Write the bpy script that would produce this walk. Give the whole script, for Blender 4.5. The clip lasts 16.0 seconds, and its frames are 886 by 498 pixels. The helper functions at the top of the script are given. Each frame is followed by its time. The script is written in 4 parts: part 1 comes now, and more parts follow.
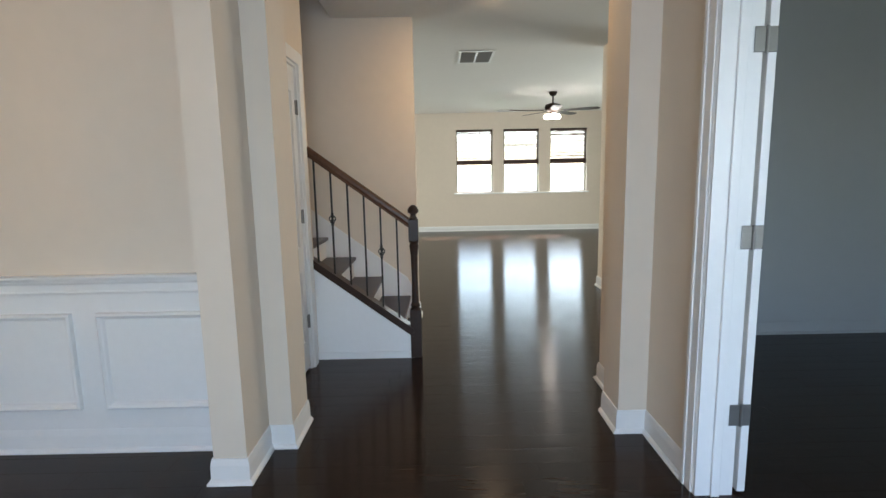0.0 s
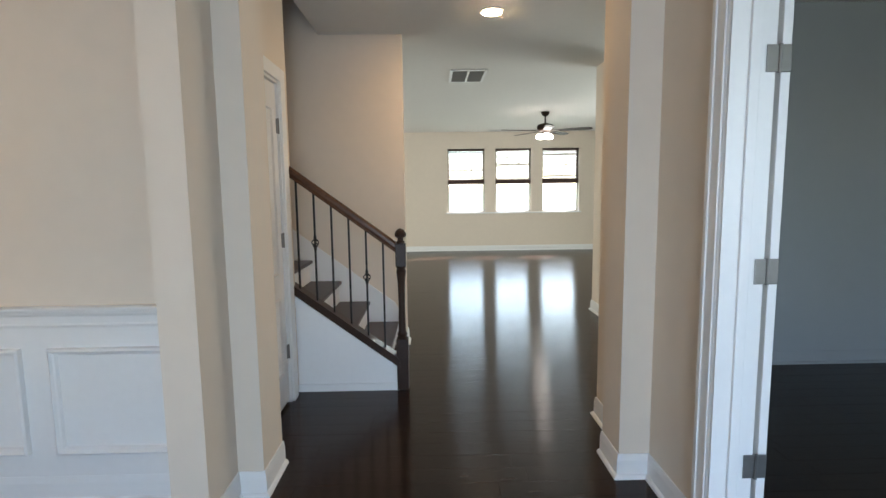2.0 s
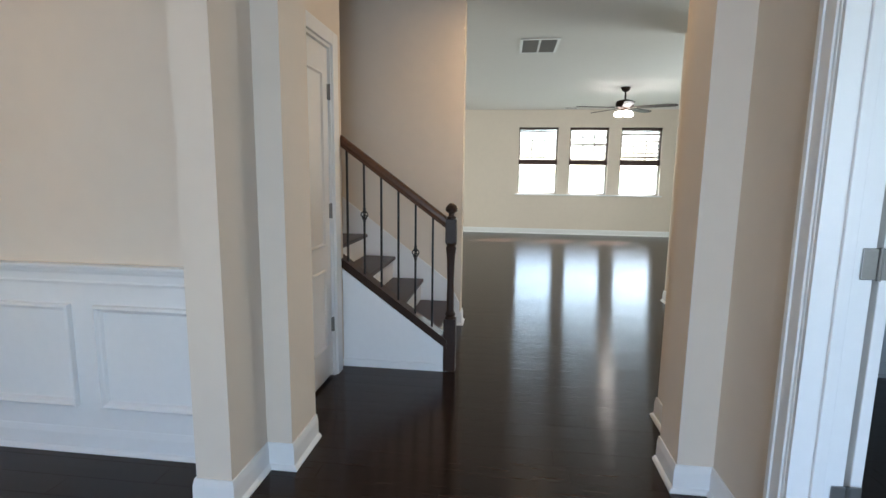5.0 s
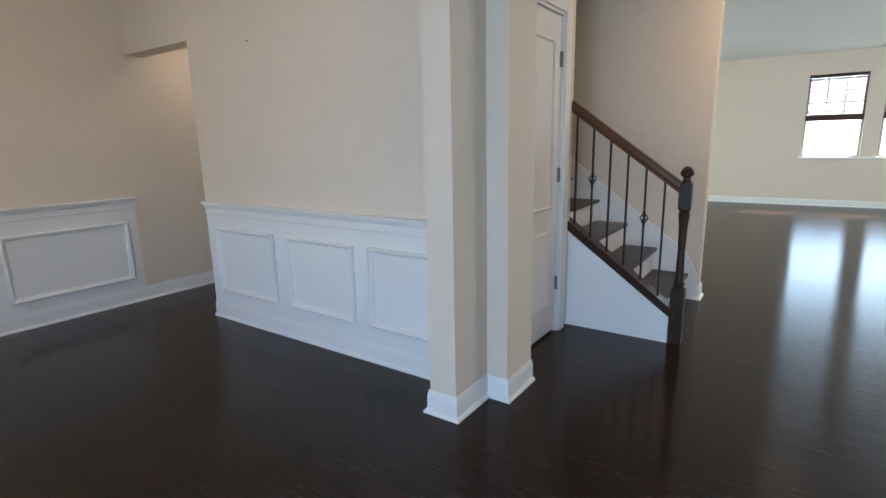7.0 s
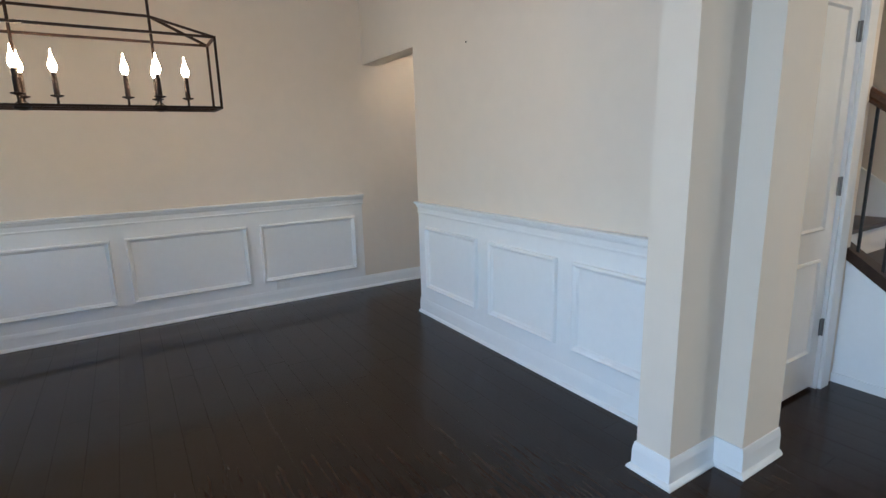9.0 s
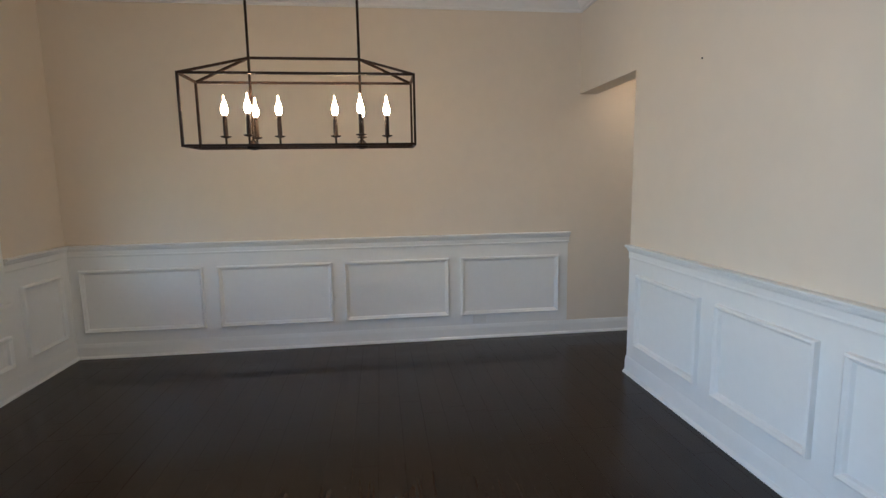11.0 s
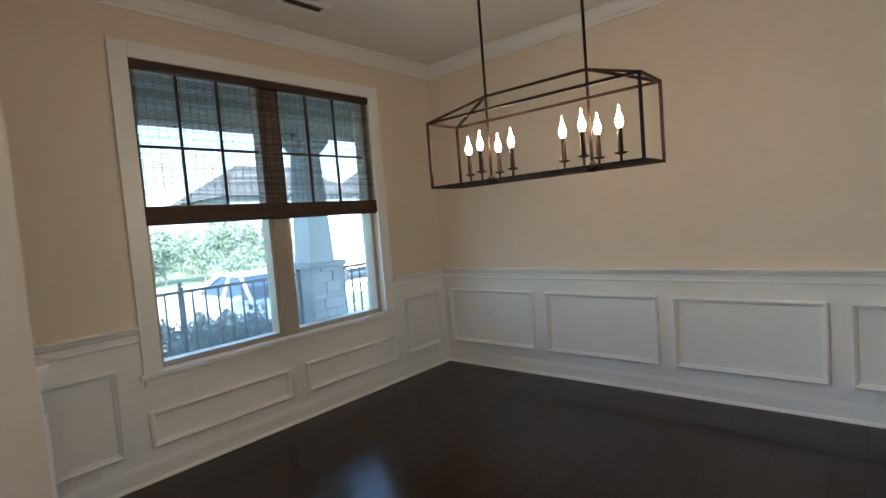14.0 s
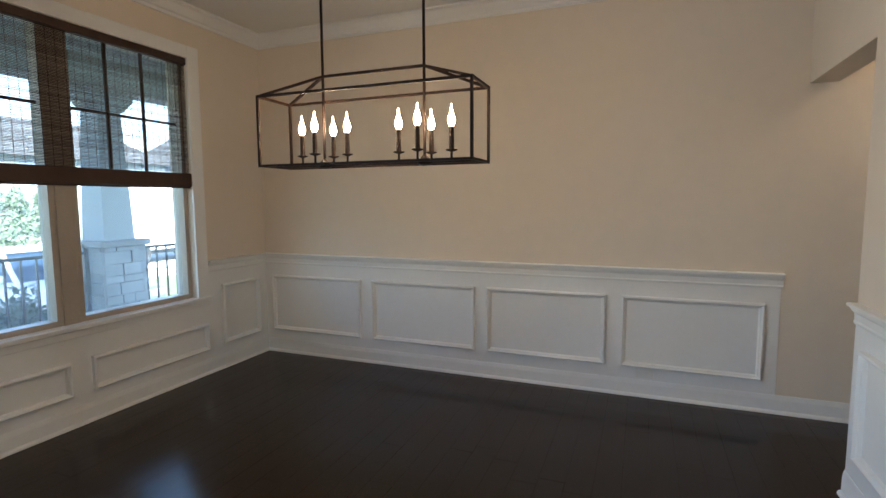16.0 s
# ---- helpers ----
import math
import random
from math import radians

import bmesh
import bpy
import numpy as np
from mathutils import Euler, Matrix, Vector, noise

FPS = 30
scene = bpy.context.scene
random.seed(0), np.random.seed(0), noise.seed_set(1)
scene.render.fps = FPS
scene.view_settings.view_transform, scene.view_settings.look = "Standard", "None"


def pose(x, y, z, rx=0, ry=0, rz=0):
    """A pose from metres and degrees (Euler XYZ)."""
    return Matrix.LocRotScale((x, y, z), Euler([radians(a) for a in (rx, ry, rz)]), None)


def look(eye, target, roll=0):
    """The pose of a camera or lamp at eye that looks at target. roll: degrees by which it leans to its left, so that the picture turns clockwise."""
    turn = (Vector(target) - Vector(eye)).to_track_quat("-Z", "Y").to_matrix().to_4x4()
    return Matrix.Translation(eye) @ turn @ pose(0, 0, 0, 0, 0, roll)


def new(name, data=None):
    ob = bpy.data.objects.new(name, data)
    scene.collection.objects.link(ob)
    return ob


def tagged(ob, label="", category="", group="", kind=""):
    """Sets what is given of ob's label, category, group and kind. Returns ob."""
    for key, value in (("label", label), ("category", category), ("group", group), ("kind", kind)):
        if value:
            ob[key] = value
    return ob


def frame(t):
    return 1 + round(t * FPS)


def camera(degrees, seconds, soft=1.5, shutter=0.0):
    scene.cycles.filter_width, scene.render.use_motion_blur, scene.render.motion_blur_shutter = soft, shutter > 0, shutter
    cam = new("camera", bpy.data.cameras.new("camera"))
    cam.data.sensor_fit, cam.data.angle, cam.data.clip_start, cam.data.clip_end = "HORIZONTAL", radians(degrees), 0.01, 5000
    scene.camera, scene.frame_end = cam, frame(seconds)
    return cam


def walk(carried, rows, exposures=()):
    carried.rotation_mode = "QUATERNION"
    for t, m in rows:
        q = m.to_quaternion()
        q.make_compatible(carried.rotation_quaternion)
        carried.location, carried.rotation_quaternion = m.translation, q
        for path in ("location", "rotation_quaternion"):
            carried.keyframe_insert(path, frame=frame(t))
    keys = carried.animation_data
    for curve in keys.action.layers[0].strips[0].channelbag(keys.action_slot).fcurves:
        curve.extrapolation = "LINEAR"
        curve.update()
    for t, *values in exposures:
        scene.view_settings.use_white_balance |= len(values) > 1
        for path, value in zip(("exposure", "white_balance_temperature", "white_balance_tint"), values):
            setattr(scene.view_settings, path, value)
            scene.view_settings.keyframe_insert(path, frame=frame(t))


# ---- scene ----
cam = camera(82.3, 16.0)
PATH = [
    (0, (0.418, 1.516, 1.335), (0.425, 3.494, 1.042), -1.1),
    (0.5, (0.405, 1.535, 1.374), (0.414, 3.514, 1.087), -0.9),
    (1, (0.358, 1.533, 1.365), (0.37, 3.52, 1.138), -0.7),
    (1.5, (0.343, 1.578, 1.364), (0.382, 3.565, 1.138), -0.7),
    (2, (0.441, 1.7, 1.365), (0.481, 3.687, 1.14), -0.7),
    (2.5, (0.507, 1.78, 1.374), (0.526, 3.766, 1.146), -0.1),
    (3, (0.491, 1.804, 1.356), (0.516, 3.788, 1.101), 0.3),
    (3.2, (0.451, 1.902, 1.369), (0.496, 3.885, 1.116), 0.3),
    (5.3, (0.576, 1.887, 1.306), (0.235, 3.832, 0.986), 0.4),
    (5.5, (0.574, 1.806, 1.325), (0.164, 3.733, 0.978), -0.0),
    (6, (0.621, 1.797, 1.296), (0.037, 3.672, 0.919), -0.6),
    (6.5, (0.723, 1.769, 1.303), (-0.168, 3.51, 0.885), -0.9),
    (7, (0.755, 1.767, 1.295), (-0.36, 3.375, 0.881), -1.2),
    (7.5, (0.69, 1.776, 1.295), (-0.506, 3.323, 0.875), -1.2),
    (8, (0.589, 1.784, 1.298), (-0.662, 3.285, 0.875), -1.3),
    (8.5, (0.562, 1.851, 1.297), (-0.916, 3.133, 0.886), -2.9),
    (9, (0.574, 1.962, 1.316), (-1.092, 2.994, 0.915), -1.5),
    (9.5, (0.551, 2.0, 1.327), (-1.212, 2.869, 0.958), -0.9),
    (9.7, (0.536, 2.023, 1.345), (-1.273, 2.8, 0.995), -1.1),
    (11.8, (0.232, 2.37, 1.351), (-1.748, 2.202, 1.12), -1.5),
    (12, (0.219, 2.417, 1.352), (-1.747, 2.12, 1.138), -1.9),
    (12.5, (0.146, 2.609, 1.346), (-1.755, 2.009, 1.186), -2.6),
    (13, (0.049, 2.803, 1.339), (-1.75, 1.942, 1.185), -2.6),
    (13.5, (-0.104, 2.875, 1.346), (-1.81, 1.84, 1.205), -3.9),
    (14, (-0.16, 2.996, 1.357), (-1.674, 1.695, 1.24), -4.6),
    (14.5, (-0.169, 3.088, 1.36), (-1.639, 1.737, 1.235), -3.3),
    (15, (-0.177, 3.089, 1.356), (-1.644, 1.736, 1.224), -2.4),
    (15.5, (-0.175, 3.097, 1.358), (-1.738, 1.861, 1.185), -1.4),
    (16, (-0.156, 2.984, 1.352), (-2.01, 2.257, 1.162), -0.3),
]
walk(cam, [(t, look(eye, target, roll)) for t, eye, target, roll in PATH],
     exposures=[(0, 3.12, 6350, 14), (5.5, 3.12, 6000, 14), (7.0, 3.15, 5750, 13), (9.0, 3.35, 5600, 11), (9.7, 3.35, 5600, 11), (12.0, 3.03, 6150, 13), (13.5, 3.0, 6050, 10), (16.0, 3.07, 6200, 13)])

# ---- light ----
SUN_EL, SUN_AZ = 38.0, 30.0   # the sun stands behind the house, to the side of its rear windows
world = bpy.data.worlds.new("sky")
scene.world = world
world.use_nodes = True
wn = world.node_tree
sky = wn.nodes.new("ShaderNodeTexSky")
sky.sky_type = "NISHITA"
sky.sun_disc = False
sky.sun_elevation = radians(SUN_EL)
sky.sun_rotation = radians(SUN_AZ)
sky.air_density, sky.dust_density = 1.0, 1.5
wn.links.new(sky.outputs[0], wn.nodes["Background"].inputs[0])
wn.nodes["Background"].inputs[1].default_value = 0.15
sun_data = bpy.data.lights.new("sun", "SUN")
sun_data.energy, sun_data.angle, sun_data.color = 5.0, radians(0.5), (1.0, 0.95, 0.87)
sun = new("sun", sun_data)
SUN_DIR = Vector((math.sin(radians(SUN_AZ)) * math.cos(radians(SUN_EL)), math.cos(radians(SUN_AZ)) * math.cos(radians(SUN_EL)), math.sin(radians(SUN_EL))))
sun.matrix_world = look(SUN_DIR * 40, (0, 0, 0))


def daylight_lamp(x, y, z, w, h, facing, watts, color=(0.85, 0.93, 1.0)):
    """An area lamp standing in for daylight, of width w and height h, shining towards facing."""
    data = bpy.data.lights.new("window_daylight", "AREA")
    data.shape, data.size, data.size_y, data.energy, data.color = "RECTANGLE", w, h, watts, color
    ob = new("window_daylight", data)
    ob.matrix_world = look((x, y, z), (x + facing[0], y + facing[1], z + facing[2]))
    return ob


# ---- materials ----
def material(name, color, rough=0.5, metal=0.0, var=0.06, scale=3.0, bump=0.0, bump_scale=120.0, spec=0.5, per_object=0.0):
    """A surface with two scales of variation in tone and a fine relief."""
    m = bpy.data.materials.new(name)
    m.use_nodes = True
    nt = m.node_tree
    b = nt.nodes["Principled BSDF"]
    b.inputs["Roughness"].default_value, b.inputs["Metallic"].default_value = rough, metal
    b.inputs["Specular IOR Level"].default_value = spec
    tc = nt.nodes.new("ShaderNodeTexCoord")
    n1, n2 = nt.nodes.new("ShaderNodeTexNoise"), nt.nodes.new("ShaderNodeTexNoise")
    n1.inputs["Scale"].default_value, n2.inputs["Scale"].default_value = scale, scale * 14
    n1.inputs["Detail"].default_value = 4
    for n in (n1, n2):
        nt.links.new(tc.outputs["Object"], n.inputs["Vector"])
    add = nt.nodes.new("ShaderNodeMath")
    add.operation = "ADD"
    nt.links.new(n1.outputs["Fac"], add.inputs[0])
    nt.links.new(n2.outputs["Fac"], add.inputs[1])
    mp = nt.nodes.new("ShaderNodeMapRange")
    mp.inputs["From Min"].default_value, mp.inputs["From Max"].default_value = 0.6, 1.4
    mp.inputs["To Min"].default_value, mp.inputs["To Max"].default_value = 1 - var, 1 + var
    nt.links.new(add.outputs[0], mp.inputs["Value"])
    hsv = nt.nodes.new("ShaderNodeHueSaturation")
    hsv.inputs["Color"].default_value = (*color, 1)
    if per_object:
        oi = nt.nodes.new("ShaderNodeObjectInfo")
        geo = nt.nodes.new("ShaderNodeNewGeometry")
        r = nt.nodes.new("ShaderNodeMath")
        r.operation = "ADD"
        nt.links.new(oi.outputs["Random"], r.inputs[0])
        nt.links.new(geo.outputs["Random Per Island"], r.inputs[1])
        r2 = nt.nodes.new("ShaderNodeMapRange")
        r2.inputs["From Max"].default_value = 2.0
        r2.inputs["To Min"].default_value, r2.inputs["To Max"].default_value = 1 - per_object, 1 + per_object
        nt.links.new(r.outputs[0], r2.inputs["Value"])
        mul = nt.nodes.new("ShaderNodeMath")
        mul.operation = "MULTIPLY"
        nt.links.new(mp.outputs[0], mul.inputs[0])
        nt.links.new(r2.outputs[0], mul.inputs[1])
        nt.links.new(mul.outputs[0], hsv.inputs["Value"])
    else:
        nt.links.new(mp.outputs[0], hsv.inputs["Value"])
    nt.links.new(hsv.outputs[0], b.inputs["Base Color"])
    rr = nt.nodes.new("ShaderNodeMapRange")
    rr.inputs["To Min"].default_value, rr.inputs["To Max"].default_value = rough * 0.85, min(1.0, rough * 1.15)
    nt.links.new(n2.outputs["Fac"], rr.inputs["Value"])
    nt.links.new(rr.outputs[0], b.inputs["Roughness"])
    if bump:
        n3, bp = nt.nodes.new("ShaderNodeTexNoise"), nt.nodes.new("ShaderNodeBump")
        n3.inputs["Scale"].default_value = bump_scale
        bp.inputs["Strength"].default_value, bp.inputs["Distance"].default_value = bump, 0.003
        nt.links.new(tc.outputs["Object"], n3.inputs["Vector"])
        nt.links.new(n3.outputs["Fac"], bp.inputs["Height"])
        nt.links.new(bp.outputs[0], b.inputs["Normal"])
    return m


def floor_material():
    """Dark espresso hand-scraped boards, satin varnish brushed across the run of the boards."""
    m = bpy.data.materials.new("espresso_floorboards")
    m.use_nodes = True
    nt = m.node_tree
    b = nt.nodes["Principled BSDF"]
    geo, oi = nt.nodes.new("ShaderNodeNewGeometry"), nt.nodes.new("ShaderNodeObjectInfo")
    rnd = nt.nodes.new("ShaderNodeMath")
    rnd.operation = "ADD"
    nt.links.new(geo.outputs["Random Per Island"], rnd.inputs[0])
    nt.links.new(oi.outputs["Random"], rnd.inputs[1])
    frac = nt.nodes.new("ShaderNodeMath")
    frac.operation = "FRACT"
    nt.links.new(rnd.outputs[0], frac.inputs[0])
    shift = nt.nodes.new("ShaderNodeCombineXYZ")
    far_off = nt.nodes.new("ShaderNodeMath")
    far_off.operation = "MULTIPLY"
    far_off.inputs[1].default_value = 37.0
    nt.links.new(frac.outputs[0], far_off.inputs[0])
    nt.links.new(far_off.outputs[0], shift.inputs[2])
    place = nt.nodes.new("ShaderNodeVectorMath")
    place.operation = "ADD"
    nt.links.new(geo.outputs["Position"], place.inputs[0])
    nt.links.new(shift.outputs[0], place.inputs[1])
    mapn = nt.nodes.new("ShaderNodeMapping")
    mapn.inputs["Scale"].default_value = (1.2, 14.0, 1.0)
    nt.links.new(place.outputs[0], mapn.inputs["Vector"])
    grain, scrape = nt.nodes.new("ShaderNodeTexNoise"), nt.nodes.new("ShaderNodeTexNoise")
    grain.inputs["Scale"].default_value, grain.inputs["Detail"].default_value = 4.0, 6
    scrape.inputs["Scale"].default_value, scrape.inputs["Detail"].default_value = 1.6, 2
    for n in (grain, scrape):
        nt.links.new(mapn.outputs[0], n.inputs["Vector"])
    ramp = nt.nodes.new("ShaderNodeValToRGB")
    ramp.color_ramp.elements[0].position, ramp.color_ramp.elements[0].color = 0.3, (0.0105, 0.0056, 0.0040, 1)
    ramp.color_ramp.elements[1].position, ramp.color_ramp.elements[1].color = 0.75, (0.034, 0.0185, 0.0125, 1)
    nt.links.new(grain.outputs["Fac"], ramp.inputs[0])
    tone = nt.nodes.new("ShaderNodeMapRange")
    tone.inputs["To Min"].default_value, tone.inputs["To Max"].default_value = 0.9, 1.12
    nt.links.new(frac.outputs[0], tone.inputs["Value"])
    hsv = nt.nodes.new("ShaderNodeHueSaturation")
    nt.links.new(ramp.outputs[0], hsv.inputs["Color"])
    nt.links.new(tone.outputs[0], hsv.inputs["Value"])
    nt.links.new(hsv.outputs[0], b.inputs["Base Color"])
    rr = nt.nodes.new("ShaderNodeMapRange")
    rr.inputs["To Min"].default_value, rr.inputs["To Max"].default_value = 0.15, 0.23
    nt.links.new(scrape.outputs["Fac"], rr.inputs["Value"])
    nt.links.new(rr.outputs[0], b.inputs["Roughness"])
    across = nt.nodes.new("ShaderNodeCombineXYZ")
    across.inputs[1].default_value = 1.0
    nt.links.new(across.outputs[0], b.inputs["Tangent"])
    b.inputs["Anisotropic"].default_value = 0.85
    bp = nt.nodes.new("ShaderNodeBump")
    bp.inputs["Strength"].default_value, bp.inputs["Distance"].default_value = 0.08, 0.003
    nt.links.new(scrape.outputs["Fac"], bp.inputs["Height"])
    nt.links.new(bp.outputs[0], b.inputs["Normal"])
    b.inputs["Specular IOR Level"].default_value = 0.26
    return m


def glass_material(name, tint=(1, 1, 1)):
    """Thin clear pane: lets light straight through, with a faint reflection and a pale veil imitating daylight haze."""
    m = bpy.data.materials.new(name)
    m.use_nodes = True
    nt = m.node_tree
    out = nt.nodes["Material Output"]
    tr, gl, mixs = (nt.nodes.new(k) for k in ("ShaderNodeBsdfTransparent", "ShaderNodeBsdfGlossy", "ShaderNodeMixShader"))
    tr.inputs[0].default_value = (*tint, 1)
    gl.inputs["Roughness"].default_value = 0.02
    mixs.inputs[0].default_value = 0.035
    nt.links.new(tr.outputs[0], mixs.inputs[1])
    nt.links.new(gl.outputs[0], mixs.inputs[2])
    # translucent share puts a bright haze into the pane itself
    haze, veil = nt.nodes.new("ShaderNodeBsdfTranslucent"), nt.nodes.new("ShaderNodeMixShader")
    haze.inputs[0].default_value = (0.8, 0.9, 0.95, 1)
    veil.inputs[0].default_value = 0.07
    nt.links.new(mixs.outputs[0], veil.inputs[1])
    nt.links.new(haze.outputs[0], veil.inputs[2])
    nt.links.new(veil.outputs[0], out.inputs[0])
    return m


def lamp_material(name, color, strength):
    m = bpy.data.materials.new(name)
    m.use_nodes = True
    b = m.node_tree.nodes["Principled BSDF"]
    b.inputs["Base Color"].default_value = (*color, 1)
    b.inputs["Emission Color"].default_value = (*color, 1)
    b.inputs["Emission Strength"].default_value = strength
    return m


PAINT = material("greige_wall_paint", (0.725, 0.635, 0.532), 0.7, var=0.025, scale=0.8, bump=0.08, bump_scale=220)
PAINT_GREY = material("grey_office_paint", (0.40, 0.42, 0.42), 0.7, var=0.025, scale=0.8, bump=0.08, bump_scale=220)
TRIM = material("white_semigloss_trim", (0.80, 0.80, 0.79), 0.35, var=0.02, scale=2.0, bump=0.03)
CEIL = material("flat_white_ceiling", (0.76, 0.745, 0.71), 0.9, var=0.02, scale=1.0, bump=0.1, bump_scale=300)
FLOOR = floor_material()
DARKWOOD = material("espresso_stained_wood", (0.032, 0.016, 0.010), 0.35, spec=0.28, var=0.3, scale=6, bump=0.15, bump_scale=60)
RAILWOOD = material("brown_stained_handrail", (0.085, 0.036, 0.016), 0.35, spec=0.3, var=0.3, scale=6, bump=0.15, bump_scale=60)
IRON = material("black_wrought_iron", (0.012, 0.011, 0.010), 0.45, metal=0.3, var=0.2, scale=8)
BRONZE = material("oil_rubbed_bronze", (0.018, 0.0095, 0.006), 0.5, metal=0.0, var=0.25, scale=10, spec=0.12)
NICKEL = material("satin_nickel", (0.22, 0.215, 0.205), 0.4, metal=0.8, var=0.1, scale=20)
WOVEN = material("woven_brown_wood_shade", (0.045, 0.022, 0.016), 0.7, var=0.3, scale=12, per_object=0.25)
SASH = material("tan_vinyl_sash", (0.42, 0.37, 0.31), 0.45, var=0.05, scale=5)
GLASS = glass_material("clear_window_glass", (0.90, 0.975, 1.0))
BULB = lamp_material("warm_flame_bulb", (1.0, 0.72, 0.42), 23.0)
CAN = lamp_material("recessed_lamp_lens", (1.0, 0.66, 0.34), 46)
CAN_PASSAGE = lamp_material("passage_lamp_lens", (1.0, 0.86, 0.64), 15)
FANGLASS = lamp_material("lit_frosted_glass", (1.0, 0.93, 0.82), 4)
PLATE = material("white_plastic_plate", (0.75, 0.74, 0.71), 0.4, var=0.02, scale=6)
# white louvres: the grey stands for their shade and the filter behind
LOUVRE = material("shaded_vent_louvre", (0.27, 0.265, 0.255), 0.6, var=0.05)
DARK = material("dark_gap", (0.01, 0.01, 0.01), 0.8, var=0.1)
BLADE = material("dark_fan_blade_wood", (0.035, 0.028, 0.022), 0.6, var=0.2, scale=5)
CONCRETE = material("pale_concrete", (0.44, 0.43, 0.41), 0.85, var=0.1, scale=0.7, bump=0.3, bump_scale=50)
STREET = material("asphalt_street", (0.10, 0.10, 0.10), 0.9, var=0.12, scale=1.5, bump=0.4, bump_scale=60)
LAWN = material("mown_lawn", (0.09, 0.12, 0.04), 0.95, var=0.3, scale=0.6, bump=0.6, bump_scale=40)
LEAF = material("green_foliage", (0.10, 0.14, 0.085), 0.6, var=0.25, scale=3, per_object=0.45)
LEAF_FALL = material("orange_autumn_foliage", (0.24, 0.10, 0.05), 0.6, var=0.25, scale=3, per_object=0.4)
HEDGE = material("dark_hedge_foliage", (0.045, 0.085, 0.045), 0.6, var=0.25, scale=4, per_object=0.45)
BARK = material("grey_bark", (0.10, 0.08, 0.065), 0.9, var=0.25, scale=6, bump=0.5, bump_scale=30)
PORCH = material("blue_grey_porch_paint", (0.24, 0.28, 0.31), 0.6, var=0.05, scale=2)
STONE = material("grey_ledge_stone", (0.22, 0.235, 0.25), 0.85, var=0.2, scale=5, bump=0.5, bump_scale=40, per_object=0.35)
SIDING = material("blue_grey_siding", (0.30, 0.36, 0.42), 0.7, var=0.06, scale=1)
ROOFING = material("grey_brown_shingles", (0.10, 0.105, 0.11), 0.9, var=0.25, scale=2, bump=0.4, bump_scale=12)
CARPAINT = material("silver_car_paint", (0.62, 0.64, 0.66), 0.22, metal=0.35, var=0.02, scale=2)
CARGLASS = material("dark_tinted_car_glass", (0.015, 0.03, 0.055), 0.1, var=0.05, spec=0.2)
RUBBER = material("black_rubber", (0.02, 0.02, 0.02), 0.8, var=0.1)
TRUCKWHITE = material("white_truck_panel", (0.80, 0.80, 0.80), 0.4, var=0.03, scale=1)
PURPLE = material("purple_truck_lettering", (0.05, 0.012, 0.17), 0.4, var=0.03)


# ---- mesh helpers ----
def box(bm, x0, x1, y0, y1, z0, z1, bevel=0.0):
    x0, x1, y0, y1, z0, z1 = min(x0, x1), max(x0, x1), min(y0, y1), max(y0, y1), min(z0, z1), max(z0, z1)
    r = bmesh.ops.create_cube(bm, size=1.0, matrix=Matrix.Translation(((x0 + x1) / 2, (y0 + y1) / 2, (z0 + z1) / 2)) @ Matrix.Diagonal((x1 - x0, y1 - y0, z1 - z0, 1)))
    if bevel:
        vs = set(r["verts"])
        es = [e for e in bm.edges if e.verts[0] in vs and e.verts[1] in vs]
        bmesh.ops.bevel(bm, geom=es, offset=bevel, segments=2, affect="EDGES", profile=0.5)


def lathe(bm, rings, cx=0.0, cy=0.0, n=20):
    """A turned solid from rings (radius, z) about a vertical axis."""
    loops = [[bm.verts.new((cx + r * math.cos(2 * math.pi * i / n), cy + r * math.sin(2 * math.pi * i / n), z)) for i in range(n)] for r, z in rings]
    for a, b in zip(loops, loops[1:]):
        for i in range(n):
            bm.faces.new((a[i], a[(i + 1) % n], b[(i + 1) % n], b[i]))
    bm.faces.new(list(reversed(loops[0])))
    bm.faces.new(loops[-1])


def bar(bm, p, q, w, h=None, up=(0, 0, 1)):
    """A square or flat bar from p to q."""
    p, q, h = Vector(p), Vector(q), h or w
    d = (q - p).normalized()
    u = Vector(up)
    if abs(d.dot(u)) > 0.98:
        u = Vector((1, 0, 0))
    s = d.cross(u).normalized() * w / 2
    t = s.cross(d).normalized() * h / 2
    a = [bm.verts.new(p + i * s + j * t) for i, j in ((-1, -1), (1, -1), (1, 1), (-1, 1))]
    b = [bm.verts.new(q + i * s + j * t) for i, j in ((-1, -1), (1, -1), (1, 1), (-1, 1))]
    bm.faces.new(a)
    bm.faces.new(list(reversed(b)))
    for i in range(4):
        bm.faces.new((a[i], b[i], b[(i + 1) % 4], a[(i + 1) % 4]))


def prism(bm, outline, axis, lo, hi):
    """A closed outline of (u, v) pushed along an axis; u and v are the other two axes in order."""
    def at(u, v, w):
        return {"x": (w, u, v), "y": (u, w, v), "z": (u, v, w)}[axis]
    a = [bm.verts.new(at(u, v, lo)) for u, v in outline]
    b = [bm.verts.new(at(u, v, hi)) for u, v in outline]
    bm.faces.new(a)
    bm.faces.new(list(reversed(b)))
    n = len(outline)
    for i in range(n):
        bm.faces.new((a[i], b[i], b[(i + 1) % n], a[(i + 1) % n]))


def build(name, bm, mat, smooth=False):
    bmesh.ops.recalc_face_normals(bm, faces=bm.faces)
    me = bpy.data.meshes.new(name)
    bm.to_mesh(me)
    bm.free()
    me.materials.append(mat)
    if smooth:
        for p in me.polygons:
            p.use_smooth = True
    return new(name, me)


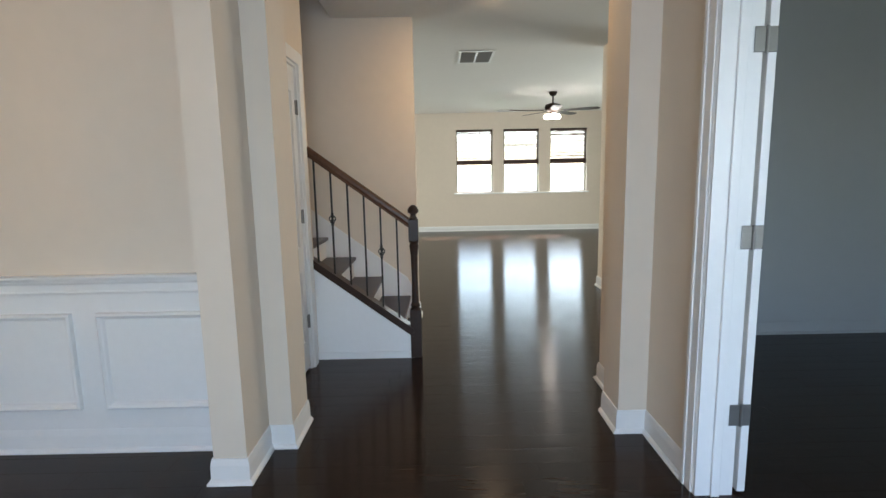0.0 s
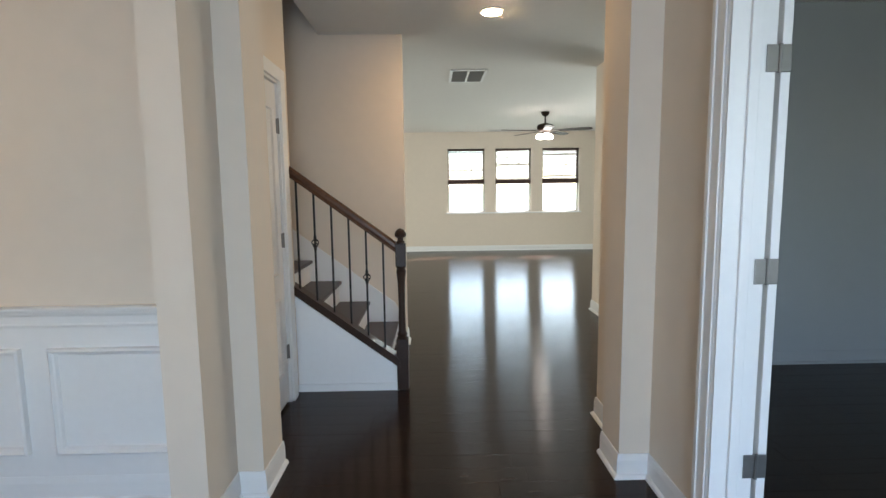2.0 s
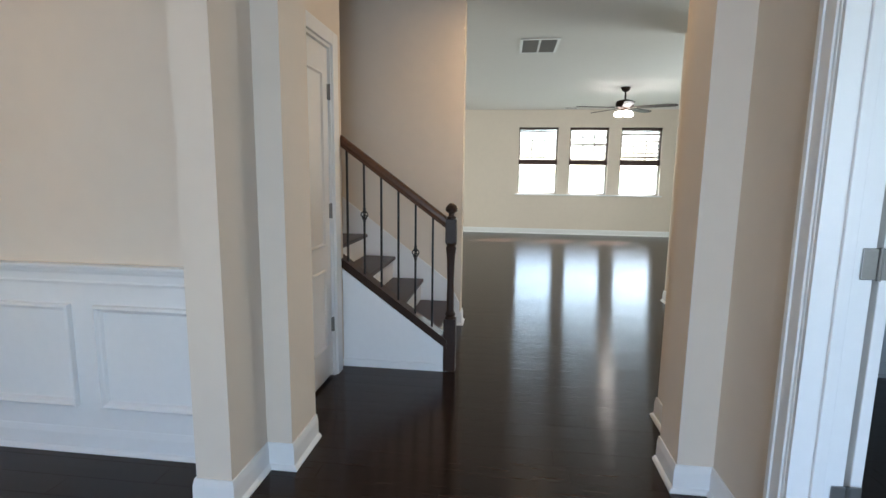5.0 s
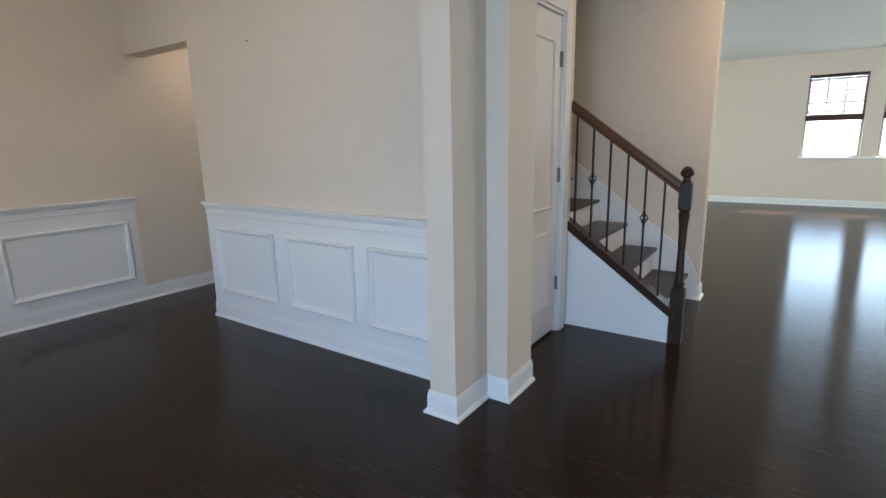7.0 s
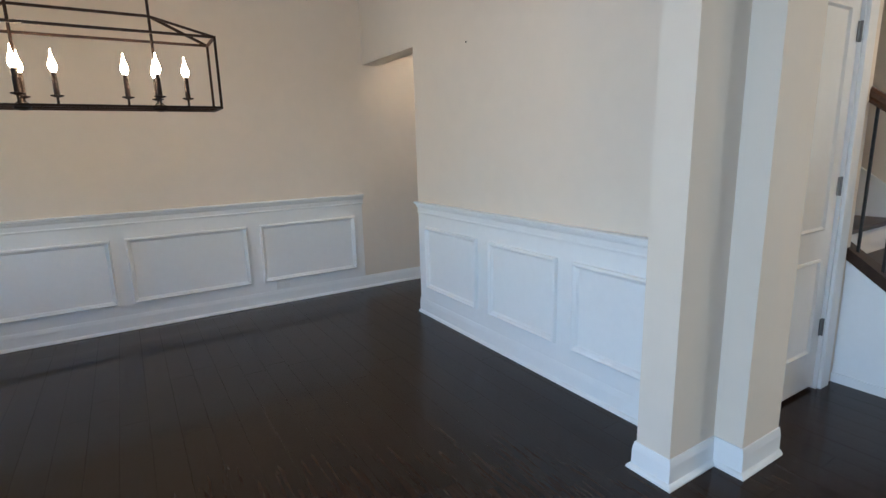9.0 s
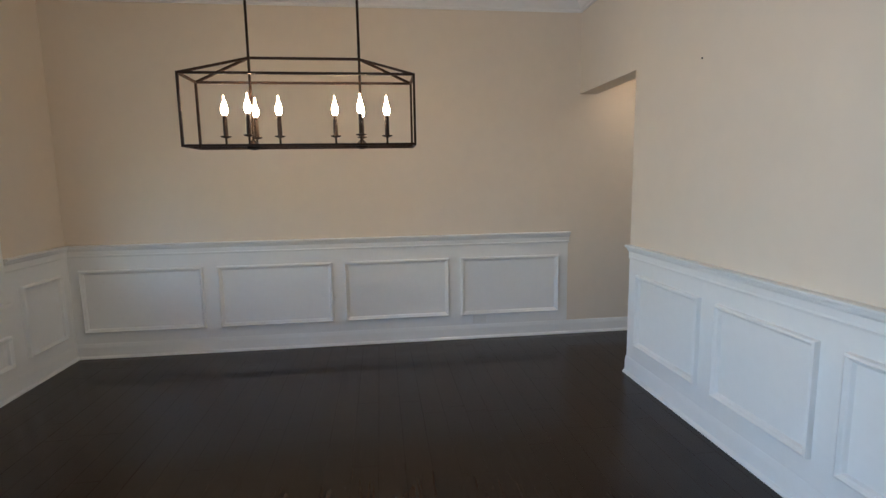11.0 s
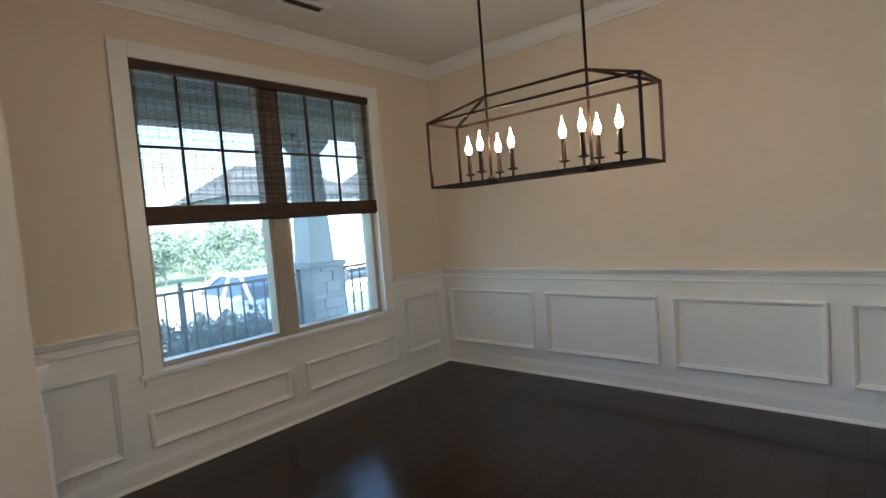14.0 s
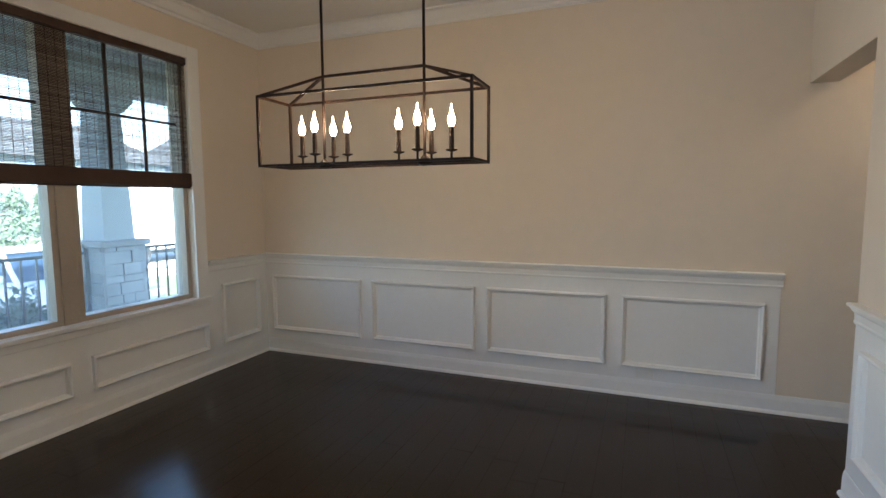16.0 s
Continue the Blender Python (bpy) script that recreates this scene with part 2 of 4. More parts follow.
def part(name, bm, mat, parent, label="", smooth=False):
    ob = build(name, bm, mat, smooth)
    ob.parent = parent
    ob.matrix_parent_inverse = parent.matrix_world.inverted()
    if label:
        ob["label"] = label
    return ob


def share(name, ob, m, parent):
    """Another piece on the mesh of ob, at the pose m within parent's space."""
    o = new(name, ob.data)
    o.parent = parent
    o.matrix_basis = m
    return o


def structure(name, boxes, mat, label, category, bevel=0.0):
    bm = bmesh.new()
    for b in boxes:
        box(bm, *b, bevel=bevel)
    return tagged(build(name, bm, mat), label, category, kind="structure")


def thing(name, label, category, group="", kind="", at=(0, 0, 0)):
    ob = new(name)
    ob.location = at
    bpy.context.view_layer.update()
    return tagged(ob, label, category, group, kind)


def one(*b, bevel=0.0):
    bm = bmesh.new()
    box(bm, *b, bevel=bevel)
    return bm


# ---- plan ----
WX, EX = -3.81, 1.455            # dining west wall, foyer east wall
SY, NY = -0.17, 3.885            # front wall, dining north wall
SX1 = -0.30                      # foyer face of the partition by the front door
PX0, PX1 = -0.60, -0.453         # partition between dining room and foyer
FARY = 13.315                    # living room's rear wall
HC, DC = 2.69, 2.77              # ceilings: hall, dining room
WZ0, WZ1 = 0.617, 2.40           # front window opening
LX0, LX1 = -4.0, 5.2             # living room

floor = structure("floor", [(-4.2, 5.6, -0.37, 13.6, -0.12, -0.010)], FLOOR, "dark espresso hand-scraped hardwood floor with a satin sheen", "floor")

# dining room and foyer shell
structure("wall_dining_west", [(WX - 0.15, WX, -0.37, 7.0, 0, 2.9)], PAINT, "warm greige painted wall above white wainscot", "wall")
structure("wall_front", [
    (WX, -3.035, SY - 0.2, SY, 0, 2.9), (-1.265, 0.2, SY - 0.2, SY, 0, 2.9), (-3.035, -1.265, SY - 0.2, SY, 0, WZ0), (-3.035, -1.265, SY - 0.2, SY, WZ1, 2.9),
    (1.1, 2.1, SY - 0.2, SY, 0, 2.9), (0.2, 1.1, SY - 0.2, SY, 2.1, 2.9), (3.9, 5.4, SY - 0.2, SY, 0, 2.9), (2.1, 3.9, SY - 0.2, SY, 0, 0.65), (2.1, 3.9, SY - 0.2, SY, 2.3, 2.9),
    ], PAINT, "warm greige painted front wall with window openings", "wall")
structure("wall_dining_north", [(-2.88, -0.337, NY, NY + 0.145, 0, 2.9), (WX, -2.88, NY, NY + 0.145, 2.03, 2.9), (-0.45, -0.337, NY + 0.145, 4.165, 0, 2.9)], PAINT, "greige wall with an open passage and a hall pilaster", "wall")
structure("wall_dining_partition", [(PX0, PX1, 3.59, NY, 0, 2.9), (PX0, SX1, SY, 0.42, 0, 2.9), (PX0, PX1, 0.42, 3.59, 2.42, 2.9)], PAINT, "greige cased opening between foyer and dining room", "wall")
structure("wall_passage_east", [(-2.88, -2.735, NY + 0.145, 7.0, 0, 2.9)], PAINT, "greige wall of the passage", "wall")
structure("wall_passage_end", [(WX, -2.735, 7.0, 7.15, 0, 2.9)], PAINT, "greige end wall of the passage", "wall")
structure("wall_foyer_east", [(EX, EX + 0.145, SY, 1.93, 0, 2.9), (EX, EX + 0.145, 3.447, 3.965, 0, 2.9), (EX, EX + 0.145, 1.93, 3.447, 2.05, 2.9),
                              (1.31, EX + 0.145, 3.965, 4.2, 0, 2.9), (1.42, EX + 0.145, 4.2, 4.63, 0, 2.9)], PAINT, "greige foyer wall with a double-door opening", "wall")
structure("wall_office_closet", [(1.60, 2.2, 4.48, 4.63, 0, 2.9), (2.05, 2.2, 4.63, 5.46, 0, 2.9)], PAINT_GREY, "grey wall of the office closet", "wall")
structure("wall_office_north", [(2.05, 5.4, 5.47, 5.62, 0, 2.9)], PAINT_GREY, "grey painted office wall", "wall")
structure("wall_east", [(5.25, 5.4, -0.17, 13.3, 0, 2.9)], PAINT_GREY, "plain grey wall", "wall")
structure("wall_hall_pier", [(2.25, 2.4, 6.86, 7.36, 0, 2.9)], PAINT, "greige wall end between hall and living room", "wall")

# hall, closet and stairs shell
structure("wall_closet", [(-0.62, -0.5, 4.165, 4.20, 0, 2.9), (-0.62, -0.5, 4.94, 5.12, 0, 2.9), (-0.62, -0.5, 4.20, 4.94, 2.05, 2.9)], PAINT, "greige closet wall beside the stairs", "wall")
structure("wall_stair_back", [(LX0, 0.20, 6.165, 6.30, 0, 5.2)], PAINT, "warm beige wall behind the stairs", "wall")
structure("wall_stair_front", [(LX0, -0.62, 5.03, 5.12, 2.0, 5.2), (-0.52, -0.4, 5.12, 6.165, HC + 0.03, 5.2)], PAINT, "greige wall of the stairwell", "wall")
structure("wall_living_west", [(LX0 - 0.15, LX0, 5.0, FARY, 0, 5.2)], PAINT, "greige living room wall", "wall")
LW = [(0.80, 1.645), (1.885, 2.705), (2.955, 3.80)]
LZ0, LZ1 = 0.885, 2.32
far = [(LX0, LW[0][0], FARY, FARY + 0.2, 0, 2.9), (LW[0][1], LW[1][0], FARY, FARY + 0.2, 0, 2.9), (LW[1][1], LW[2][0], FARY, FARY + 0.2, 0, 2.9), (LW[2][1], 5.4, FARY, FARY + 0.2, 0, 2.9)]
for a, b in LW:
    far += [(a, b, FARY, FARY + 0.2, 0, LZ0), (a, b, FARY, FARY + 0.2, LZ1, 2.9)]
structure("wall_living_north", far, PAINT, "pale greige living room wall with three windows", "wall")

structure("ceiling_dining", [(WX, PX0, SY, NY, DC, DC + 0.12)], CEIL, "flat off-white dining room ceiling", "ceiling")
structure("ceiling_hall", [(PX1, 5.25, SY, 6.2, HC, HC + 0.1), (-0.5, 5.25, 6.2, FARY, HC, HC + 0.1), (LX0, -0.5, 6.3, FARY, HC, HC + 0.1), (-0.5, -0.45, 4.1, 6.2, HC, HC + 0.1)], CEIL, "flat off-white ceiling of foyer, hall and living room", "ceiling")
structure("ceiling_passage", [(WX, -2.735, NY + 0.145, 7.1, 2.75, 2.87)], CEIL, "flat off-white passage ceiling", "ceiling")
structure("ceiling_stairwell", [(LX0, -0.4, 5.0, 6.3, 5.0, 5.12)], CEIL, "flat off-white stairwell ceiling", "ceiling")
structure("wall_upper_storey", [(-4.15, 5.4, -0.37, -0.2, 3.0, 5.7), (-4.15, 5.4, FARY + 0.05, FARY + 0.2, 3.0, 5.7), (-4.15, -4.02, -0.2, FARY, 3.0, 5.7), (5.25, 5.4, -0.2, FARY, 3.0, 5.7)], SIDING, "blue-grey siding of the upper storey", "wall")
structure("roof_upper", [(-4.6, 5.8, -0.8, 13.9, 5.7, 5.85)], ROOFING, "grey shingled roof over the upper storey", "roof")
structure("roof", [(-4.6, 5.8, -0.5, 4.9, 2.905, 3.0), (-0.38, 5.8, 4.9, 13.8, 2.905, 3.0), (-4.6, -0.38, 6.32, 13.8, 2.905, 3.0)], ROOFING, "grey shingled roof", "roof")

# crown moulding of the dining room
def crown_outline(wall, out):
    return [(wall, DC - 0.002), (wall + out * 0.085, DC - 0.002), (wall + out * 0.085, DC - 0.016), (wall + out * 0.062, DC - 0.03), (wall + out * 0.03, DC - 0.075), (wall + out * 0.014, DC - 0.085), (wall + out * 0.014, DC - 0.105), (wall, DC - 0.105)]

bm = bmesh.new()
prism(bm, crown_outline(WX, 1), "y", SY, NY)
prism(bm, crown_outline(SY, 1), "x", WX, PX0)
prism(bm, crown_outline(NY, -1), "x", WX, PX0)
prism(bm, crown_outline(PX0, -1), "y", SY, NY)
tagged(build("trim_crown", bm, TRIM), "white crown moulding round the dining room ceiling", "crown moulding", kind="structure")


def skirt(name, runs, h=0.118, label="white painted baseboard with a shoe moulding", mat=TRIM):
    """Baseboard runs: (axis, wall, out, lo, hi); an end given as (value,) is mitred round an outer corner."""
    profile = [(0.0, 0.001), (0.028, 0.001), (0.027, 0.010), (0.021, 0.018), (0.013, 0.022), (0.012, h - 0.03), (0.008, h - 0.008), (0.006, h), (0.0, h)]
    bm = bmesh.new()
    for axis, wall, out, lo, hi in runs:
        ends = []
        for end, sign in ((lo, -1), (hi, 1)):
            ring_verts = []
            for d, z in profile:
                w = end[0] + sign * d if isinstance(end, tuple) else end
                u = wall + out * d
                ring_verts.append(bm.verts.new((w, u, z) if axis == "x" else (u, w, z)))
            bm.faces.new(ring_verts)
            ends.append(ring_verts)
        n = len(profile)
        for k in range(n):
            bm.faces.new((ends[0][k], ends[1][k], ends[1][(k + 1) % n], ends[0][(k + 1) % n]))
    return tagged(build(name, bm, mat), label, "baseboard", kind="structure")


skirt("baseboard_dining", [("y", WX, 1, SY, 7.0), ("x", SY, 1, WX, PX0), ("x", NY, -1, -2.88, PX0), ("y", PX0, -1, SY, 0.42)])
skirt("baseboard_opening", [("x", 3.59, -1, (PX0,), (PX1,)), ("y", PX0, -1, (3.59,), NY), ("y", PX1, 1, (3.59,), NY), ("x", 0.42, 1, (PX0,), (SX1,)), ("y", SX1, 1, SY, (0.42,))])
skirt("baseboard_hall", [("x", NY, -1, PX1, (-0.337,)), ("y", -0.337, 1, (NY,), 4.165), ("y", EX, -1, 3.54, 3.965), ("x", 3.965, -1, (1.31,), EX), ("y", 1.31, -1, (3.965,), 4.2), ("y", 1.42, -1, 4.2, (4.63,)), ("y", EX, -1, SY, 1.83),
                         ("y", 0.20, 1, (6.165,), (6.30,)), ("x", 6.165, -1, 0.16, (0.20,)), ("x", 6.30, 1, LX0, (0.20,)), ("y", -2.88, -1, NY, 7.0)])
skirt("baseboard_living", [("x", FARY, -1, LX0, 5.25), ("y", 2.25, -1, (6.86,), (7.36,)), ("x", 6.86, -1, (2.25,), 2.4)])
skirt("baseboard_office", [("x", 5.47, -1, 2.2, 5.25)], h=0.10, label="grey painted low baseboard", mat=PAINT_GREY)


# ---- wainscot ----
def ring(bm, a0, a1, z0, z1, axis, wall, out, w=0.034):
    """A raised picture-frame moulding: a rectangle on a wall."""
    steps = [(0.0, 0.004), (0.002, 0.028), (0.012, 0.033), (0.020, 0.022), (0.027, 0.018), (w, 0.004)]
    loops = []
    for inset, proud in steps:
        d = wall + out * proud
        pts = [(a0 + inset, z0 + inset), (a1 - inset, z0 + inset), (a1 - inset, z1 - inset), (a0 + inset, z1 - inset)]
        loops.append([bm.verts.new((d, u, v) if axis == "y" else (u, d, v)) for u, v in pts])
    for a, b in zip(loops, loops[1:]):
        for i in range(4):
            bm.faces.new((a[i], a[(i + 1) % 4], b[(i + 1) % 4], b[i]))
    first, last = loops[0], loops[-1]
    for i in range(4):
        bm.faces.new((first[i], last[i], last[(i + 1) % 4], first[(i + 1) % 4]))


RAIL0, RAIL1 = 0.80, 0.895


def chair_rail(bm, axis, wall, out, lo, hi):
    o = [(wall, RAIL0), (wall + out * 0.012, RAIL0), (wall + out * 0.016, RAIL0 + 0.012), (wall + out * 0.012, RAIL0 + 0.02), (wall + out * 0.014, RAIL0 + 0.05), (wall + out * 0.026, RAIL0 + 0.062),
         (wall + out * 0.030, RAIL0 + 0.074), (wall + out * 0.044, RAIL0 + 0.080), (wall + out * 0.046, RAIL1 - 0.004), (wall + out * 0.042, RAIL1), (wall, RAIL1)]
    prism(bm, o, axis, lo, hi)


def wainscot(name, axis, wall, out, spans, rails, panels, label):
    top = thing(name, label, "wainscot", kind="structure")
    bm = bmesh.new()
    for lo, hi, z in spans:
        d = (wall, wall + out * 0.004)
        box(bm, *(d + (lo, hi) if axis == "y" else (lo, hi) + d), 0.05, z)
    part("backing", bm, TRIM, top)
    for lo, hi in rails:
        bm = bmesh.new()
        chair_rail(bm, axis, wall, out, lo, hi)
        part("chair_rail", bm, TRIM, top)
    for a, b, z0, z1 in panels:
        bm = bmesh.new()
        ring(bm, min(a, b), max(a, b), z0, z1, axis, wall, out)
        part("panel_moulding", bm, TRIM, top)
    return top


wainscot("wainscot_west", "y", WX, 1, [(SY + 0.004, 3.80, 0.85)], [(SY, 3.81)], [(-0.09, 0.815, 0.205, 0.70), (0.925, 1.815, 0.205, 0.70), (1.91, 2.77, 0.205, 0.70), (2.87, 3.72, 0.205, 0.70)], "white wainscot with four raised picture-frame panels")
wainscot("wainscot_north", "x", NY, -1, [(-2.875, PX0, 0.85)], [(-2.87, PX0)], [(-2.75, -2.09, 0.225, 0.71), (-1.955, -1.355, 0.225, 0.71), (-1.235, -0.67, 0.225, 0.71)], "white wainscot with raised picture-frame panels and chair rail")
wainscot("wainscot_front", "x", SY, 1, [(WX + 0.004, -3.14, 0.85), (-3.14, -1.162, 0.54), (-1.162, PX0, 0.85)], [(WX, -3.14), (-1.162, PX0)],
         [(-0.675, -1.035, 0.19, 0.685), (-1.165, -2.085, 0.19, 0.40), (-2.21, -3.12, 0.19, 0.405), (-3.27, -3.70, 0.20, 0.69)], "white wainscot under and beside the front window")
wainscot("wainscot_partition", "y", PX0, -1, [(SY + 0.05, 0.42, 0.85)], [(SY + 0.05, 0.42)], [(-0.08, 0.34, 0.19, 0.685)], "white wainscot on the short partition wall")


# ---- windows ----
def sash_window(top, x0, x1, z0, z1, y, mid, cols, muntin_z, out):
    """A double-hung unit between x0 and x1 in the plane y; out is the sign of the outdoor side."""
    bm = bmesh.new()
    f = 0.035
    for b in ((x0, x0 + f, z0, z1), (x1 - f, x1, z0, z1), (x0 + f, x1 - f, z0, z0 + f), (x0 + f, x1 - f, z1 - f, z1)):
        box(bm, b[0], b[1], y - 0.045, y + 0.045, b[2], b[3])
    part("window_frame", bm, SASH, top)
    bm = bmesh.new()
    box(bm, x0 + f, x1 - f, y - 0.03, y + 0.03, mid - 0.025, mid + 0.025)
    part("meeting_rail", bm, SASH, top)
    w = x1 - x0 - 2 * f
    # dark bronze puts the muntins' backlit silhouette into their colour
    for i in range(1, cols):
        part("muntin", one(x0 + f + w * i / cols - 0.008, x0 + f + w * i / cols + 0.008, y - 0.008, y + 0.008, mid + 0.025, z1 - f), BRONZE, top)
    part("muntin", one(x0 + f, x1 - f, y - 0.007, y + 0.007, muntin_z - 0.008, muntin_z + 0.008), BRONZE, top)
    for a, b in ((z0 + f, mid - 0.025), (mid + 0.025, z1 - f)):
        g = part("pane", one(x0 + f, x1 - f, y + out * 0.010, y + out * 0.014, a, b), GLASS, top, "clear glass")
        g.visible_shadow = False


win = thing("window_1", "white-cased double window with tan sashes and gridded upper panes", "window", kind="structure")
sash_window(win, -2.10, -1.265, WZ0, WZ1, SY - 0.09, 1.50, 3, 1.925, -1)
sash_window(win, -3.035, -2.195, WZ0, WZ1, SY - 0.09, 1.50, 3, 1.925, -1)
# white mullion: the sash tan stands for its shade against the daylight
part("mullion", one(-2.195, -2.10, SY - 0.15, SY - 0.035, WZ0, WZ1, bevel=0.004), SASH, win)
bm = bmesh.new()
for b in ((-3.137, -3.035, WZ0 - 0.03, WZ1 + 0.09), (-1.265, -1.165, WZ0 - 0.03, WZ1 + 0.09), (-3.035, -1.265, WZ1, WZ1 + 0.09)):
    box(bm, b[0], b[1], SY, SY + 0.02, b[2], b[3], bevel=0.003)
part("casing", bm, TRIM, win)
part("window_sill", one(-3.16, -1.142, SY - 0.13, SY + 0.035, WZ0 - 0.03, WZ0 + 0.002, bevel=0.006), TRIM, win)
part("apron", one(-3.13, -1.17, SY, SY + 0.014, WZ0 - 0.075, WZ0 - 0.03, bevel=0.003), TRIM, win)
for n, (a, b) in enumerate(LW):
    w = thing("window_%d" % (n + 2), "white double-hung living room window, bright with daylight", "window", kind="structure")
    sash_window(w, a, b, LZ0, LZ1, FARY + 0.11, 1.57, 3, 1.95, 1)
part_sill = thing("trim_sill", "white sill running under the three living room windows", "window sill", kind="structure")
part("sill_board", one(0.75, 3.86, FARY - 0.03, FARY + 0.06, LZ0 - 0.03, LZ0 + 0.001, bevel=0.004), TRIM, part_sill)


def woven_shade(x0, x1, z0, z1, y, out, pitch, slat, label, group=""):
    """A woven-wood shade: headrail, thin horizontal reeds, cords and the gathered roll at its lower edge."""
    top = thing("woven_shade", label, "window shade", group, at=((x0 + x1) / 2, y, z1))
    part("headrail", one(x0, x1, y - 0.02, y + 0.02, z1 - 0.05, z1, bevel=0.004), WOVEN, top, "dark brown valance")
    bm = bmesh.new()
    z = z0 + 0.09
    while z < z1 - 0.05:
        s = slat * random.uniform(0.7, 1.25)
        box(bm, x0 + 0.006, x1 - 0.006, y - 0.0012, y + 0.0012, z, z + s)
        z += pitch
    tagged(part("reeds", bm, WOVEN, top), kind="stuff")
    bm = bmesh.new()
    n = max(3, int((x1 - x0) / 0.05))
    for i in range(n + 1):
        x = x0 + 0.012 + (x1 - x0 - 0.024) * i / n
        box(bm, x - 0.0014, x + 0.0014, y + out * 0.0012, y + out * 0.003, z0 + 0.06, z1 - 0.03)
    tagged(part("cords", bm, WOVEN, top), kind="stuff")
    bm = bmesh.new()
    for k, (d, h0, h1) in enumerate(((0.0, 0.0, 0.100), (0.014, 0.012, 0.112), (-0.014, 0.006, 0.106))):
        box(bm, x0, x1, y + d - 0.008, y + d + 0.008, z0 + h0, z0 + h1, bevel=0.006)
    part("gathered_roll", bm, WOVEN, top, "dark folded lower edge")
    return top


woven_shade(-3.06, -1.235, 1.452, 2.40, SY - 0.015, -1, 0.0085, 0.0047, "half-raised dark brown woven wood shade over the front window")
for a, b in LW:
    woven_shade(a + 0.01, b - 0.01, 1.52, 2.315, FARY + 0.03, 1, 0.012, 0.0098, "half-raised dark brown woven wood shade", "living room shades")


# ---- office double door and closet door ----
def hinge(parent, x, y, z):
    bm = bmesh.new()
    box(bm, x - 0.045, x - 0.004, y - 0.003, y + 0.001, z - 0.045, z + 0.045, bevel=0.002)
    box(bm, x + 0.004, x + 0.040, y - 0.003, y + 0.001, z - 0.045, z + 0.045, bevel=0.002)
    lathe(bm, [(0.006, z - 0.047), (0.006, z + 0.047)], x, y - 0.004, 10)
    part("hinge", bm, NICKEL, parent, "satin nickel butt hinge")


office = thing("door_1", "open white office door folded back against the wall", "door", kind="structure")
bm = bmesh.new()
for dx, w, t in ((0.0, 0.092, 0.014), (0.012, 0.066, 0.020), (0.062, 0.022, 0.026)):
    box(bm, EX - t, EX, 3.447 + dx, 3.447 + dx + w - 0.0, 0, 2.05 + 0.09, bevel=0.002)
part("casing", bm, TRIM, office)
bm = bmesh.new()
box(bm, EX - 0.018, EX, 1.84, 3.447, 2.05, 2.14, bevel=0.003)
box(bm, EX - 0.018, EX, 1.84, 1.93, 0, 2.05, bevel=0.003)
part("head_casing", bm, TRIM, office)
bm = bmesh.new()
box(bm, EX - 0.012, EX + 0.143, 3.432, 3.447, 0, 2.05)
box(bm, EX + 0.05, EX + 0.085, 3.420, 3.432, 0, 2.04, bevel=0.002)
box(bm, EX - 0.012, EX + 0.143, 1.93, 3.432, 2.035, 2.05)
box(bm, EX - 0.012, EX + 0.143, 1.93, 1.945, 0, 2.035)
part("jamb", bm, TRIM, office)
leaf = part("door_leaf", one(1.620, 1.653, 3.436, 4.19, 0.012, 2.03, bevel=0.003), TRIM, office)
for z in (0.352, 1.073, 1.794):
    hinge(office, 1.608, 3.429, z)

closet = thing("door_2", "closed white two-panel closet door with nickel hinges", "door", kind="structure")
bm = bmesh.new()
box(bm, -0.555, -0.515, 4.215, 4.925, 0.02, 2.03, bevel=0.002)
part("door_leaf", bm, TRIM, closet)
for z0, z1 in ((0.22, 0.72), (0.86, 1.88)):
    bm = bmesh.new()
    ring(bm, 4.32, 4.82, z0, z1, "y", -0.536, 1, 0.05)
    part("door_panel", bm, TRIM, closet)
bm = bmesh.new()
for b in ((4.94, 5.03, 0, 2.13), (4.17, 4.20, 0, 2.13), (4.20, 4.94, 2.05, 2.13)):
    box(bm, -0.5, -0.482, b[0], b[1], b[2], b[3], bevel=0.003)
part("casing", bm, TRIM, closet)
bm = bmesh.new()
for b in ((4.925, 4.94, 0, 2.05), (4.20, 4.215, 0, 2.05), (4.215, 4.925, 2.033, 2.05)):
    box(bm, -0.62, -0.498, b[0], b[1], b[2], b[3])
part("jamb", bm, TRIM, closet)
for z in (0.345, 1.07, 1.78):
    bm = bmesh.new()
    box(bm, -0.514, -0.508, 4.905, 4.945, z - 0.045, z + 0.045, bevel=0.002)
    lathe(bm, [(0.007, z - 0.047), (0.007, z + 0.047)], -0.505, 4.928, 10)
    part("hinge", bm, NICKEL, closet, "satin nickel butt hinge")


# ---- stairs ----
SL = 0.74                      # slope of stringer and handrail
stairs = thing("staircase", "dark wooden treads with white risers and a white panelled side", "staircase", at=(-0.1, 5.6, 0))
RISE, RUN, NOSE = 0.188, 0.2475, 0.125
for i in range(15):
    z = 0.027 + RISE * (i + 1)
    x = NOSE - RUN * i
    part("riser", one(x - 0.045, x - 0.025, 5.17, 6.16, z - RISE, z - 0.03), TRIM, stairs)
    part("tread", one(x - RUN - 0.045, x, 5.17, 6.16, z - 0.03, z, bevel=0.008), DARKWOOD, stairs)
bm = bmesh.new()
x1, x0 = 0.205, -0.62
prism(bm, [(x1, 0.0), (x1, 0.16), (x0, 0.16 + SL * (x1 - x0)), (x0, 0.0)], "y", 5.105, 5.165)
part("side_panel", bm, TRIM, stairs)
bm = bmesh.new()
prism(bm, [(-0.50, 0.05), (x1 - 0.002, 0.05), (x1 - 0.002, 0.0), (-0.50, 0.0)], "y", 5.092, 5.105)
